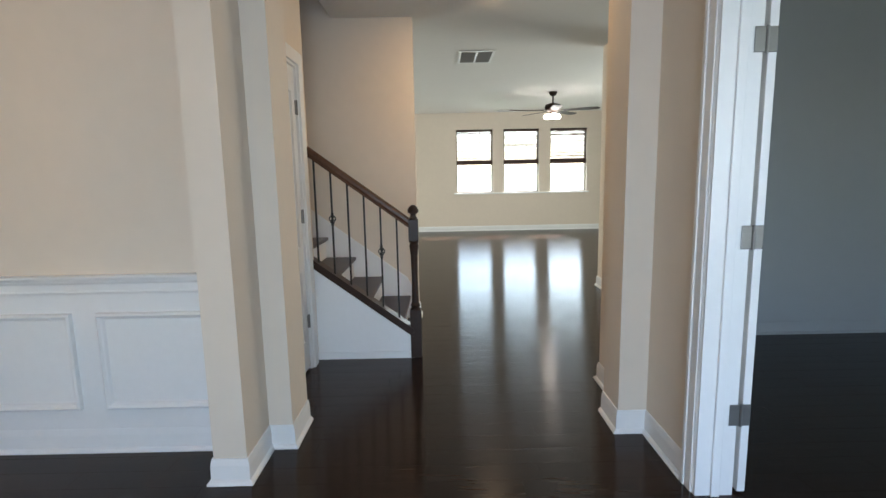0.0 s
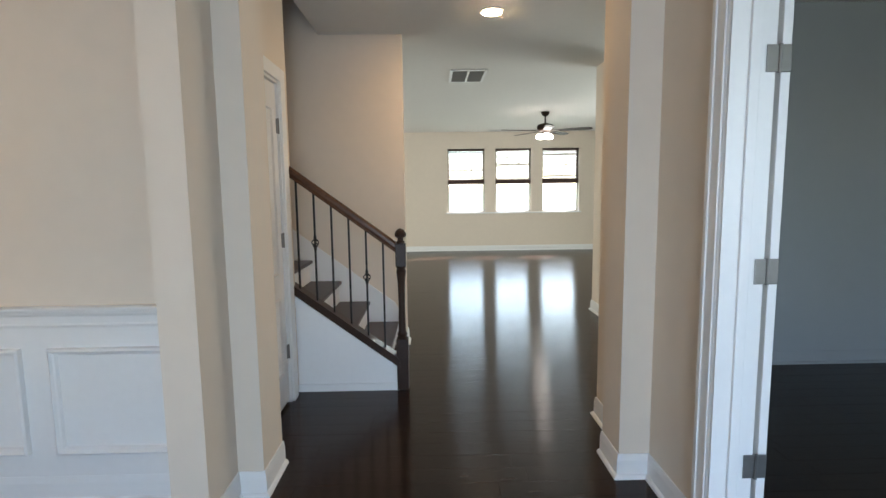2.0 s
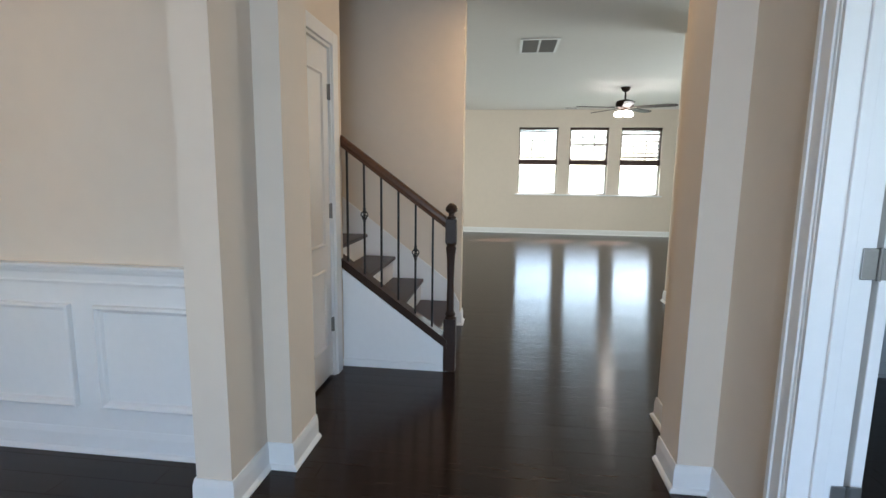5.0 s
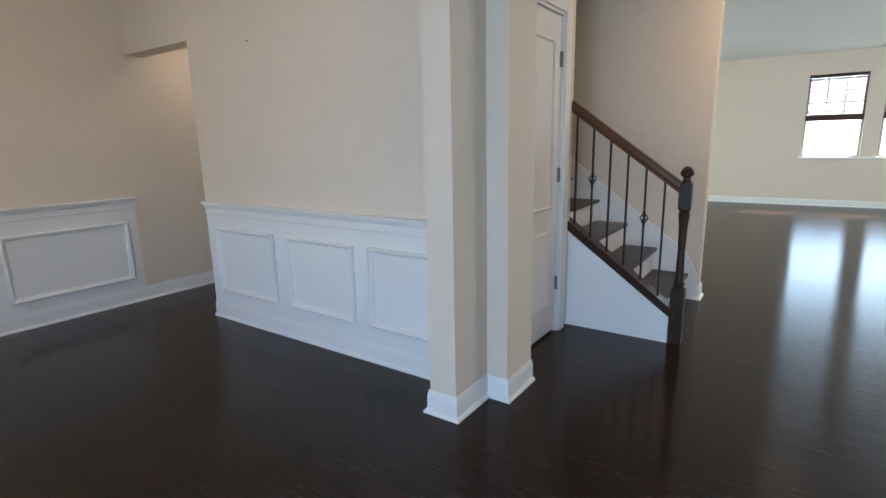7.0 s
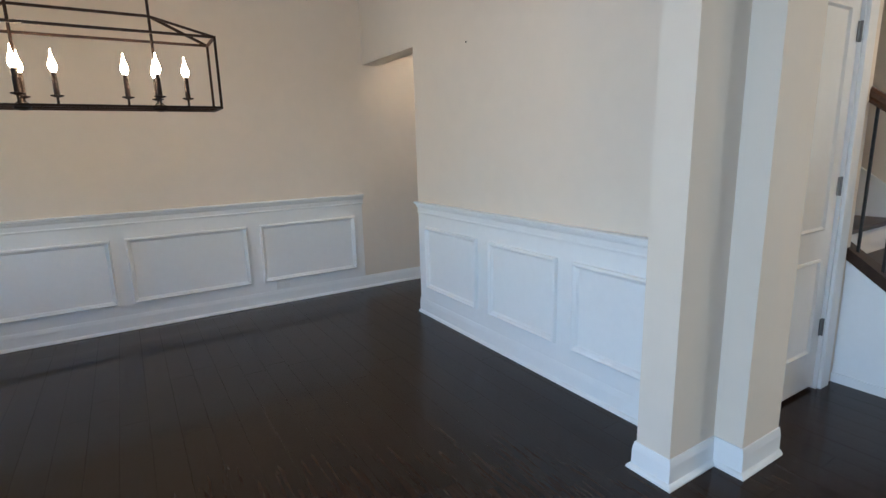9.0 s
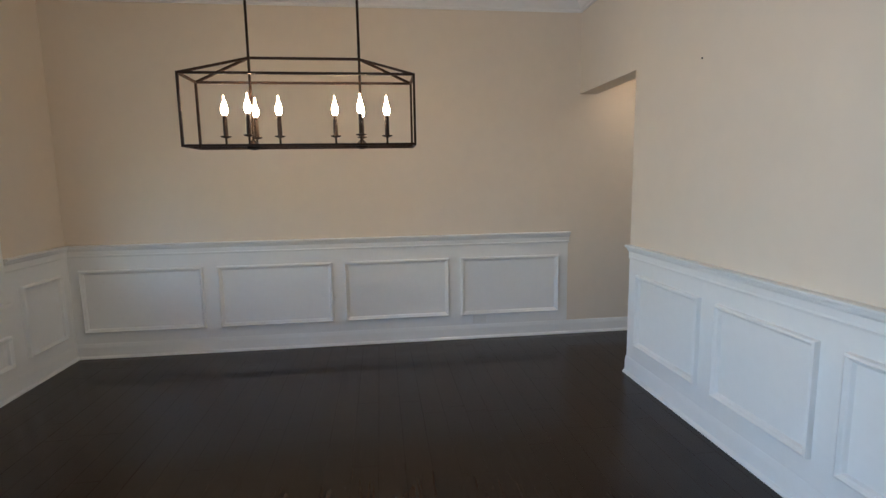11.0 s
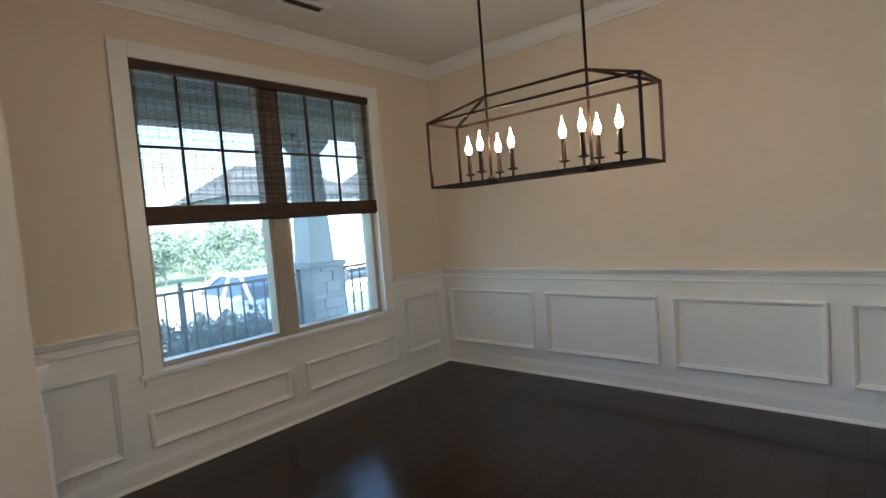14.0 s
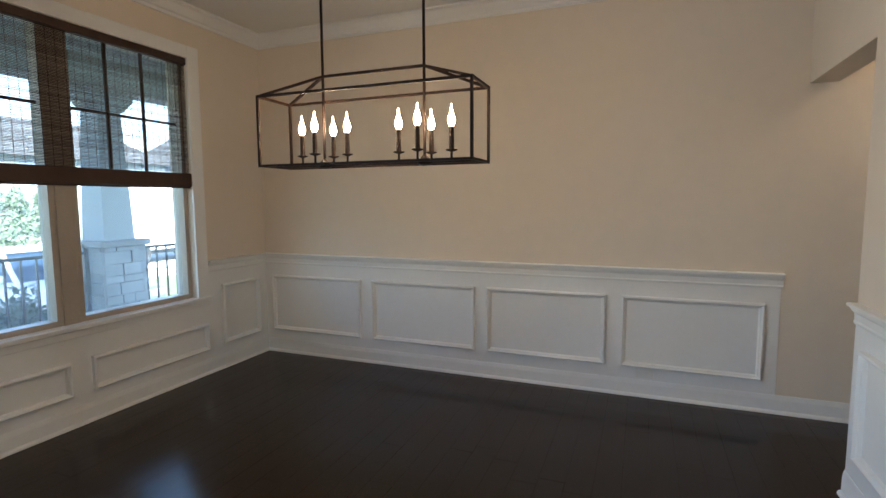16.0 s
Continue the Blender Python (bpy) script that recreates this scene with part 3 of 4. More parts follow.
prism(bm, [(x1 - 0.002, 0.155), (-0.50, 0.155 + SL * (x1 + 0.498)), (-0.50, 0.08 + SL * (x1 + 0.498)), (x1 - 0.002, 0.08)], "y", 5.095, 5.105)
part("side_trim", bm, TRIM, stairs)
bm = bmesh.new()
prism(bm, [(x1, 0.16), (x1, 0.222), (-0.55, 0.222 + SL * (x1 + 0.55)), (-0.55, 0.16 + SL * (x1 + 0.55))], "y", 5.085, 5.19)
part("stringer_cap", bm, DARKWOOD, stairs, "dark stained stringer cap")
bm = bmesh.new()
prism(bm, [(0.19, 0.0), (0.19, 0.20), (0.10, 0.385), (-3.0, 0.385 + 0.755 * 3.1), (-3.0, 0.0)], "y", 6.145, 6.163)
part("wall_skirt", bm, TRIM, stairs, "white skirt board along the wall")
for n in range(6):
    x = -0.468 + 0.114 * n
    zb, zt = 0.215 + SL * (x1 - x), 0.955 + SL * (x1 - x)
    bm = bmesh.new()
    bar(bm, (x, 5.13, zb), (x, 5.13, zt), 0.0125)
    b = part("baluster", bm, IRON, stairs, "black iron baluster")
    if n in (1, 4):
        zk = 1.03 if n == 1 else 0.79
        bm = bmesh.new()
        for s in range(4):
            pts = []
            for k in range(9):
                a = k / 8
                r = 0.023 * math.sin(math.pi * a)
                w = s * math.pi / 2 + a * math.pi
                pts.append((x + r * math.cos(w), 5.13 + r * math.sin(w), zk - 0.037 + 0.074 * a))
            for p, q in zip(pts, pts[1:]):
                bar(bm, p, q, 0.006)
        lathe(bm, [(0.009, zk - 0.047), (0.011, zk - 0.040), (0.009, zk - 0.034)], x, 5.13, 10)
        lathe(bm, [(0.009, zk + 0.034), (0.011, zk + 0.040), (0.009, zk + 0.047)], x, 5.13, 10)
        k = part("basket_twist", bm, IRON, b, "twisted iron basket")
bm = bmesh.new()
prof = [(-0.028, -0.02), (0.028, -0.02), (0.024, -0.005), (0.032, 0.012), (0.030, 0.038), (0.018, 0.054), (-0.018, 0.054), (-0.030, 0.038), (-0.032, 0.012), (-0.024, -0.005)]
xa, xb = 0.19, -0.55
for_a = [bm.verts.new((xa, 5.13 + u, 0.968 + v + SL * (x1 - xa))) for u, v in prof]
for_b = [bm.verts.new((xb, 5.13 + u, 0.968 + v + SL * (x1 - xb))) for u, v in prof]
for i in range(len(prof)):
    j = (i + 1) % len(prof)
    bm.faces.new((for_a[i], for_b[i], for_b[j], for_a[j]))
bm.faces.new(for_a)
bm.faces.new(list(reversed(for_b)))
part("handrail", bm, RAILWOOD, stairs, "brown stained wooden handrail")
newel = bmesh.new()
box(newel, 0.182, 0.262, 5.09, 5.17, 0.0, 0.36, bevel=0.004)
lathe(newel, [(0.040, 0.36), (0.030, 0.375), (0.036, 0.39), (0.026, 0.41), (0.022, 0.60), (0.026, 0.76), (0.034, 0.83), (0.028, 0.845), (0.036, 0.86), (0.036, 0.87)], 0.222, 5.13)
box(newel, 0.187, 0.257, 5.095, 5.165, 0.865, 1.02, bevel=0.004)
lathe(newel, [(0.030, 1.018), (0.030, 1.03), (0.020, 1.04), (0.020, 1.055), (0.038, 1.068), (0.040, 1.085), (0.030, 1.105), (0.016, 1.118), (0.004, 1.122)], 0.222, 5.13)
part("newel_post", newel, DARKWOOD, stairs, "dark turned newel post")


# ---- ceiling fixtures ----
can = thing("recessed_light", "lit round recessed ceiling light with white trim", "ceiling light", at=(0.905, 5.63, HC))
bm = bmesh.new()
lathe(bm, [(0.088, HC - 0.006), (0.092, HC - 0.003), (0.092, HC - 0.0005)], 0.905, 5.63, 32)
part("trim_ring", bm, TRIM, can)
bm = bmesh.new()
lathe(bm, [(0.068, HC - 0.011), (0.070, HC - 0.0065)], 0.905, 5.63, 32)
part("lens", bm, CAN, can, "glowing lens")


can = thing("recessed_light", "lit round recessed light in the passage ceiling", "ceiling light", at=(-3.35, 4.9, 2.75))
bm = bmesh.new()
lathe(bm, [(0.088, 2.744), (0.092, 2.747), (0.092, 2.7495)], -3.35, 4.9, 32)
part("trim_ring", bm, TRIM, can)
bm = bmesh.new()
lathe(bm, [(0.068, 2.739), (0.070, 2.7435)], -3.35, 4.9, 32)
part("lens", bm, CAN_PASSAGE, can, "glowing lens")


def vent(name, x0, x1, y0, y1, z, banks, label):
    top = thing(name, label, "air vent", at=((x0 + x1) / 2, (y0 + y1) / 2, z))
    f = 0.03
    # black sheet stands for the unlit duct above the slats
    part("backing", one(x0 + 0.01, x1 - 0.01, y0 + 0.01, y1 - 0.01, z - 0.004, z - 0.001), DARK, top)
    bm = bmesh.new()
    for b in ((x0, x1, y0, y0 + f), (x0, x1, y1 - f, y1), (x0, x0 + f, y0 + f, y1 - f), (x1 - f, x1, y0 + f, y1 - f)):
        box(bm, *b, z - 0.014, z - 0.003, bevel=0.002)
    for i in range(1, banks):
        xm = x0 + (x1 - x0) * i / banks
        box(bm, xm - 0.012, xm + 0.012, y0 + f, y1 - f, z - 0.013, z - 0.003)
    part("frame", bm, TRIM, top)
    n = int((y1 - y0 - 2 * f) / 0.028)
    for i in range(n):
        y = y0 + f + (i + 0.5) * (y1 - y0 - 2 * f) / n
        bm = bmesh.new()
        bar(bm, (x0 + f, y, z - 0.009), (x1 - f, y, z - 0.009), 0.018, 0.002, up=(0, 0.5, 1))
        part("slat", bm, LOUVRE, top, "white louvre toned grey for shade")


vent("return_air_vent", 0.66, 1.07, 7.42, 8.02, HC, 2, "white louvred return air grille in the hall ceiling")
vent("supply_vent", -2.31, -1.98, 0.23, 0.37, DC, 1, "small louvred supply vent in the dining room ceiling")
vent("supply_vent", 1.70, 2.0, 12.95, 13.07, HC, 1, "small louvred supply vent in the living room ceiling")

FX, FY = 2.385, 10.48
fan = thing("ceiling_fan", "dark bronze ceiling fan with five blades and a lit glass bowl", "ceiling fan", at=(FX, FY, HC))
bm = bmesh.new()
lathe(bm, [(0.020, HC - 0.075), (0.05, HC - 0.06), (0.07, HC - 0.02), (0.072, HC - 0.001)], FX, FY)
part("canopy", bm, BRONZE, fan, smooth=True)
bm = bmesh.new()
lathe(bm, [(0.013, HC - 0.20), (0.013, HC - 0.07)], FX, FY, 12)
part("downrod", bm, BRONZE, fan)
bm = bmesh.new()
lathe(bm, [(0.05, HC - 0.335), (0.10, HC - 0.325), (0.135, HC - 0.29), (0.14, HC - 0.25), (0.125, HC - 0.215), (0.06, HC - 0.195), (0.02, HC - 0.185)], FX, FY, 28)
part("motor_housing", bm, BRONZE, fan, smooth=True)
for k in range(5):
    a = radians(48 + 72 * k)
    rot = Matrix.Translation((FX, FY, HC - 0.315)) @ Matrix.Rotation(a, 4, "Z") @ Matrix.Rotation(radians(-9), 4, "X")
    bm = bmesh.new()
    out = [(0.18, -0.05), (0.34, -0.064), (0.64, -0.074), (0.75, -0.062), (0.78, -0.025), (0.78, 0.025), (0.75, 0.062), (0.64, 0.074), (0.34, 0.064), (0.18, 0.05)]
    prism(bm, out, "z", -0.004, 0.004)
    bm.transform(rot)
    bl = part("blade", bm, BLADE, fan)
    bm = bmesh.new()
    prism(bm, [(0.09, -0.015), (0.22, -0.03), (0.24, 0.0), (0.22, 0.03), (0.09, 0.015)], "z", 0.004, 0.010)
    bm.transform(rot)
    part("blade_iron", bm, BRONZE, bl)
bm = bmesh.new()
lathe(bm, [(0.05, HC - 0.375), (0.055, HC - 0.335)], FX, FY, 20)
part("light_fitter", bm, BRONZE, fan)
for k in range(3):
    a = radians(30 + 120 * k)
    bm = bmesh.new()
    lathe(bm, [(0.012, HC - 0.455), (0.06, HC - 0.445), (0.075, HC - 0.42), (0.06, HC - 0.385), (0.035, HC - 0.37)], FX + 0.085 * math.cos(a), FY + 0.085 * math.sin(a), 18)
    part("glass_shade", bm, FANGLASS, fan, "lit frosted glass shade", smooth=True)


# ---- chandelier ----
CX, CW = -2.10, 0.111
CY0, CY1, CZ0, CZ1, CR = 1.39, 2.383, 1.510, 1.812, 1.898
SY0, SY1 = 1.657, 2.143
ch = thing("chandelier", "lit bronze lantern chandelier with eight candle bulbs hung on two rods", "chandelier", at=(CX, (CY0 + CY1) / 2, DC))
W = 0.0105
xs = (CX - CW, CX + CW)


def cage_bar(name, p, q):
    bm = bmesh.new()
    bar(bm, p, q, W)
    part(name, bm, BRONZE, ch)


for x in xs:
    for z in (CZ0, CZ1):
        cage_bar("long_rail", (x, CY0 - W / 2, z), (x, CY1 + W / 2, z))
    for y in (CY0, CY1):
        cage_bar("upright", (x, y, CZ0), (x, y, CZ1))
for y, s in ((CY0, SY0), (CY1, SY1)):
    for z in (CZ0, CZ1):
        cage_bar("end_rail", (xs[0], y, z), (xs[1], y, z))
    for x in xs:
        cage_bar("hip_bar", (x, y, CZ1), (CX, s, CR))
cage_bar("ridge_bar", (CX, SY0, CR), (CX, SY1, CR))
cage_bar("bottom_bar", (CX, CY0, CZ0), (CX, CY1, CZ0))
for s in (SY0, SY1):
    bm = bmesh.new()
    lathe(bm, [(0.006, CZ0), (0.006, DC - 0.02)], CX, s, 12)
    part("stem", bm, BRONZE, ch)
    bm = bmesh.new()
    lathe(bm, [(0.010, DC - 0.03), (0.055, DC - 0.022), (0.06, DC - 0.001)], CX, s, 24)
    part("canopy", bm, BRONZE, ch)
    bm = bmesh.new()
    lathe(bm, [(0.012, CZ0 - 0.014), (0.028, CZ0 - 0.008), (0.034, CZ0 + 0.008), (0.020, CZ0 + 0.016), (0.008, CZ0 + 0.03)], CX, s, 20)
    part("hub", bm, BRONZE, ch)
    for dx, dy in ((0.0, 0.118), (0.0, -0.118), (0.072, 0.0), (-0.072, 0.0)):
        x, y = CX + dx, s + dy
        bm = bmesh.new()
        bar(bm, (CX, s, CZ0 + 0.006), (x, y, CZ0 + 0.006), 0.008)
        lathe(bm, [(0.005, CZ0 + 0.004), (0.005, CZ0 + 0.044)], x, y, 10)
        arm = part("arm", bm, BRONZE, ch)
        bm = bmesh.new()
        lathe(bm, [(0.006, CZ0 + 0.038), (0.023, CZ0 + 0.044), (0.024, CZ0 + 0.048), (0.010, CZ0 + 0.050)], x, y, 16)
        lathe(bm, [(0.0105, CZ0 + 0.048), (0.0095, CZ0 + 0.140)], x, y, 14)
        part("candle_sleeve", bm, BRONZE, arm)
        bm = bmesh.new()
        lathe(bm, [(0.007, CZ0 + 0.140), (0.0125, CZ0 + 0.150), (0.0155, CZ0 + 0.162), (0.0135, CZ0 + 0.175), (0.0075, CZ0 + 0.192), (0.003, CZ0 + 0.208), (0.001, CZ0 + 0.226)], x, y, 14)
        part("bulb", bm, BULB, arm, "glowing flame-tip bulb", smooth=True)


# ---- small wall fittings ----
def outlet(x, y, z, axis, out):
    top = thing("outlet_plate", "white duplex outlet plate on the wainscot", "outlet", at=(x, y, z))
    if axis == "x":
        part("plate", one(x, x + out * 0.006, y - 0.057, y + 0.057, z - 0.035, z + 0.035, bevel=0.002), PLATE, top)
        for s in (-0.026, 0.026):
            part("socket", one(x + out * 0.005, x + out * 0.0085, y + s - 0.017, y + s + 0.017, z - 0.014, z + 0.014, bevel=0.001), PLATE, top)
    else:
        part("plate", one(x - 0.057, x + 0.057, y, y + out * 0.006, z - 0.035, z + 0.035, bevel=0.002), PLATE, top)
        for s in (-0.026, 0.026):
            part("socket", one(x + s - 0.017, x + s + 0.017, y + out * 0.005, y + out * 0.0085, z - 0.014, z + 0.014, bevel=0.001), PLATE, top)


outlet(WX + 0.004, 3.03, 0.168, "x", 1)
outlet(-0.86, SY + 0.004, 0.162, "y", 1)
bm = bmesh.new()
bmesh.ops.create_uvsphere(bm, u_segments=8, v_segments=6, radius=0.005, matrix=Matrix.Translation((-2.19, NY - 0.003, 1.945)))
tagged(build("nail", bm, IRON), "small dark nail in the greige wall", "nail")


# ---- outdoors, before the front window ----
GZ = -0.98
structure("ground", [(-900, 900, -900, 900, GZ - 1.0, GZ)], LAWN, "lawn reaching away from the house", "ground")
structure("pavement", [(-8.2, -4.2, -11.0, -2.6, GZ, GZ + 0.03), (-60, 40, -12.4, -11.0, GZ, GZ + 0.035)], CONCRETE, "pale concrete driveway and sidewalk", "pavement")
structure("road", [(-120, 80, -22.5, -13.2, GZ - 0.02, GZ + 0.012)], CONCRETE, "bright sunlit street", "road")
structure("kerb", [(-120, 80, -13.2, -13.0, GZ, GZ + 0.10), (-120, 80, -22.7, -22.5, GZ, GZ + 0.10)], CONCRETE, "concrete kerb", "kerb")
structure("porch_floor", [(-5.0, 2.2, -2.25, -0.37, GZ, -0.06)], CONCRETE, "grey concrete porch slab", "porch")
structure("porch_roof", [(-5.2, 2.4, -2.5, -0.37, 2.72, 2.80), (-5.2, 2.4, -2.14, -1.86, 2.44, 2.72)], PORCH, "blue-grey porch ceiling and beam", "porch roof")


def porch_post(cx):
    top = thing("porch_post", "tapered blue-grey porch post on a stone pier", "porch post", at=(cx, -2.0, -0.06))
    bm = bmesh.new()
    a, b = 0.16, 0.115
    lo = [bm.verts.new((cx + i * a, -2.0 + j * a, 0.98)) for i, j in ((-1, -1), (1, -1), (1, 1), (-1, 1))]
    hi = [bm.verts.new((cx + i * b, -2.0 + j * b, 2.36)) for i, j in ((-1, -1), (1, -1), (1, 1), (-1, 1))]
    bm.faces.new(lo)
    bm.faces.new(hi)
    for i in range(4):
        bm.faces.new((lo[i], lo[(i + 1) % 4], hi[(i + 1) % 4], hi[i]))
    part("shaft", bm, PORCH, top)
    part("capital", one(cx - 0.165, cx + 0.165, -2.165, -1.835, 2.36, 2.44, bevel=0.008), PORCH, top)
    part("pier_cap", one(cx - 0.26, cx + 0.26, -2.26, -1.74, 0.92, 0.98, bevel=0.01), STONE, top, "flat stone cap")
    part("pier_core", one(cx - 0.195, cx + 0.195, -2.195, -1.805, -0.06, 0.92), STONE, top)
    random.seed(3)
    for face in range(4):
        z = -0.055
        while z < 0.90:
            h = min(random.choice((0.07, 0.09, 0.12)), 0.918 - z)
            if h < 0.03:
                break
            u = -0.22
            while u < 0.21:
                w = min(random.uniform(0.12, 0.28), 0.22 - u)
                bm = one(u + 0.004, u + w - 0.004, -0.22 - random.uniform(0, 0.018), -0.185, z + 0.004, z + h - 0.004)
                bm.transform(Matrix.Translation((cx, -2.0, 0)) @ Matrix.Rotation(face * math.pi / 2, 4, "Z"))
                part("stone", bm, STONE, top)
                u += w
            z += h
    for s in (-1, 1):
        bm = bmesh.new()
        prism(bm, [(cx + s * 0.19, 2.435), (cx + s * 0.32, 2.435), (cx + s * 0.30, 2.36), (cx + s * 0.20, 2.26), (cx + s * 0.13, 2.22)], "y", -2.06, -1.94)
        part("bracket", bm, PORCH, top)


porch_post(-3.665)

rail = thing("porch_railing", "black metal porch railing with slim pickets", "railing", at=(-2.0, -2.0, -0.06))
for x0, x1 in ((-3.43, 1.0), (-5.0, -3.90)):
    part("top_rail", one(x0, x1, -2.02, -1.98, 0.855, 0.885, bevel=0.004), IRON, rail)
    part("bottom_rail", one(x0, x1, -2.015, -1.985, 0.04, 0.065), IRON, rail)
    x = x0 + 0.06
    while x < x1:
        part("picket", one(x - 0.008, x + 0.008, -2.008, -1.992, 0.065, 0.856), IRON, rail)
        x += 0.125
for x in (-3.42, -2.14, -0.86, -3.93):
    post = part("rail_post", one(x - 0.022, x + 0.022, -2.022, -1.978, -0.06, 0.92, bevel=0.004), IRON, rail)
    bm = bmesh.new()
    lathe(bm, [(0.010, 0.92), (0.024, 0.935), (0.024, 0.95), (0.004, 0.968)], x, -2.0, 12)
    part("finial", bm, IRON, post)


def leaf_cloud(bm, n, centre, radii, size, seed):
    """Many small folded leaves scattered in an uneven shell."""
    rng = random.Random(seed)
    for _ in range(n):
        d = Vector((rng.gauss(0, 1), rng.gauss(0, 1), rng.gauss(0, 1))).normalized()
        lump = 0.72 + 0.45 * noise.noise(d * 2.3 + Vector(centre))
        r = lump * (rng.random() ** 0.4)
        p = Vector((centre[0] + d.x * radii[0] * r, centre[1] + d.y * radii[1] * r, centre[2] + d.z * radii[2] * r))
        a = Vector((rng.gauss(0, 1), rng.gauss(0, 1), rng.gauss(0, 1))).normalized()
        b = a.cross(d + Vector((0.01, 0.02, 0.03))).normalized()
        s = size * rng.uniform(0.6, 1.4)
        v = [bm.verts.new(p - a * s), bm.verts.new(p + b * s * 0.45), bm.verts.new(p + a * s), bm.verts.new(p - b * s * 0.45)]
        bm.faces.new((v[0], v[1], v[2]))
        bm.faces.new((v[0], v[2], v[3]))


def plant(name, x, y, h, spread, n, size, mat, label, category, seed, group="", trunk=0.3):
    top = thing(name, label, category, group, at=(x, y, GZ))
    rng = random.Random(seed)
    bm = bmesh.new()
    lathe(bm, [(0.05 * h / 3, GZ), (0.035 * h / 3, GZ + h * 0.3), (0.012 * h / 3, GZ + h * 0.85)], x, y, 8)
    for k in range(7):
        a = rng.uniform(0, 6.28)
        z = GZ + h * rng.uniform(0.25, 0.7)
        bar(bm, (x, y, z), (x + math.cos(a) * spread * 0.6, y + math.sin(a) * spread * 0.6, z + h * 0.2), 0.02 * h / 3)
    part("trunk", bm, BARK, top)
    bm = bmesh.new()
    for k in range(6):
        a = rng.uniform(0, 6.28)
        r = spread * rng.uniform(0.0, 0.5)
        z = GZ + h * (trunk + (1 - trunk) * (0.25 + 0.55 * k / 5))
        s = spread * (0.75 - 0.07 * k)
        leaf_cloud(bm, n // 6, (x + math.cos(a) * r, y + math.sin(a) * r, z), (s, s, h * (1 - trunk) * 0.32), size, seed * 10 + k)
    part("crown", bm, mat, top)


rng = random.Random(8)
for k in range(17):
    x = -3.0 - 1.55 * k + rng.uniform(-0.3, 0.3)
    plant("tree", x, -25.0 + rng.uniform(-0.8, 0.8), rng.uniform(2.9, 3.9), rng.uniform(1.3, 2.0), 4800, 0.085, LEAF, "bushy green roadside tree in sunlight", "tree", 20 + k, "roadside trees", 0.05)
plant("sapling", -15.7, -12.6, 3.0, 0.8, 1800, 0.06, LEAF_FALL, "young tree with sparse orange autumn leaves", "tree", 51, "", 0.4)
hedge = thing("hedge", "dark green hedge below the porch railing", "hedge", at=(-1.8, -2.9, GZ))
bm = bmesh.new()
for k in range(11):
    leaf_cloud(bm, 2600, (-3.25 + 0.36 * k, -2.75, -0.05), (0.46, 0.42, 0.75), 0.040, 200 + k)
tagged(part("leaves", bm, HEDGE, hedge), kind="stuff")


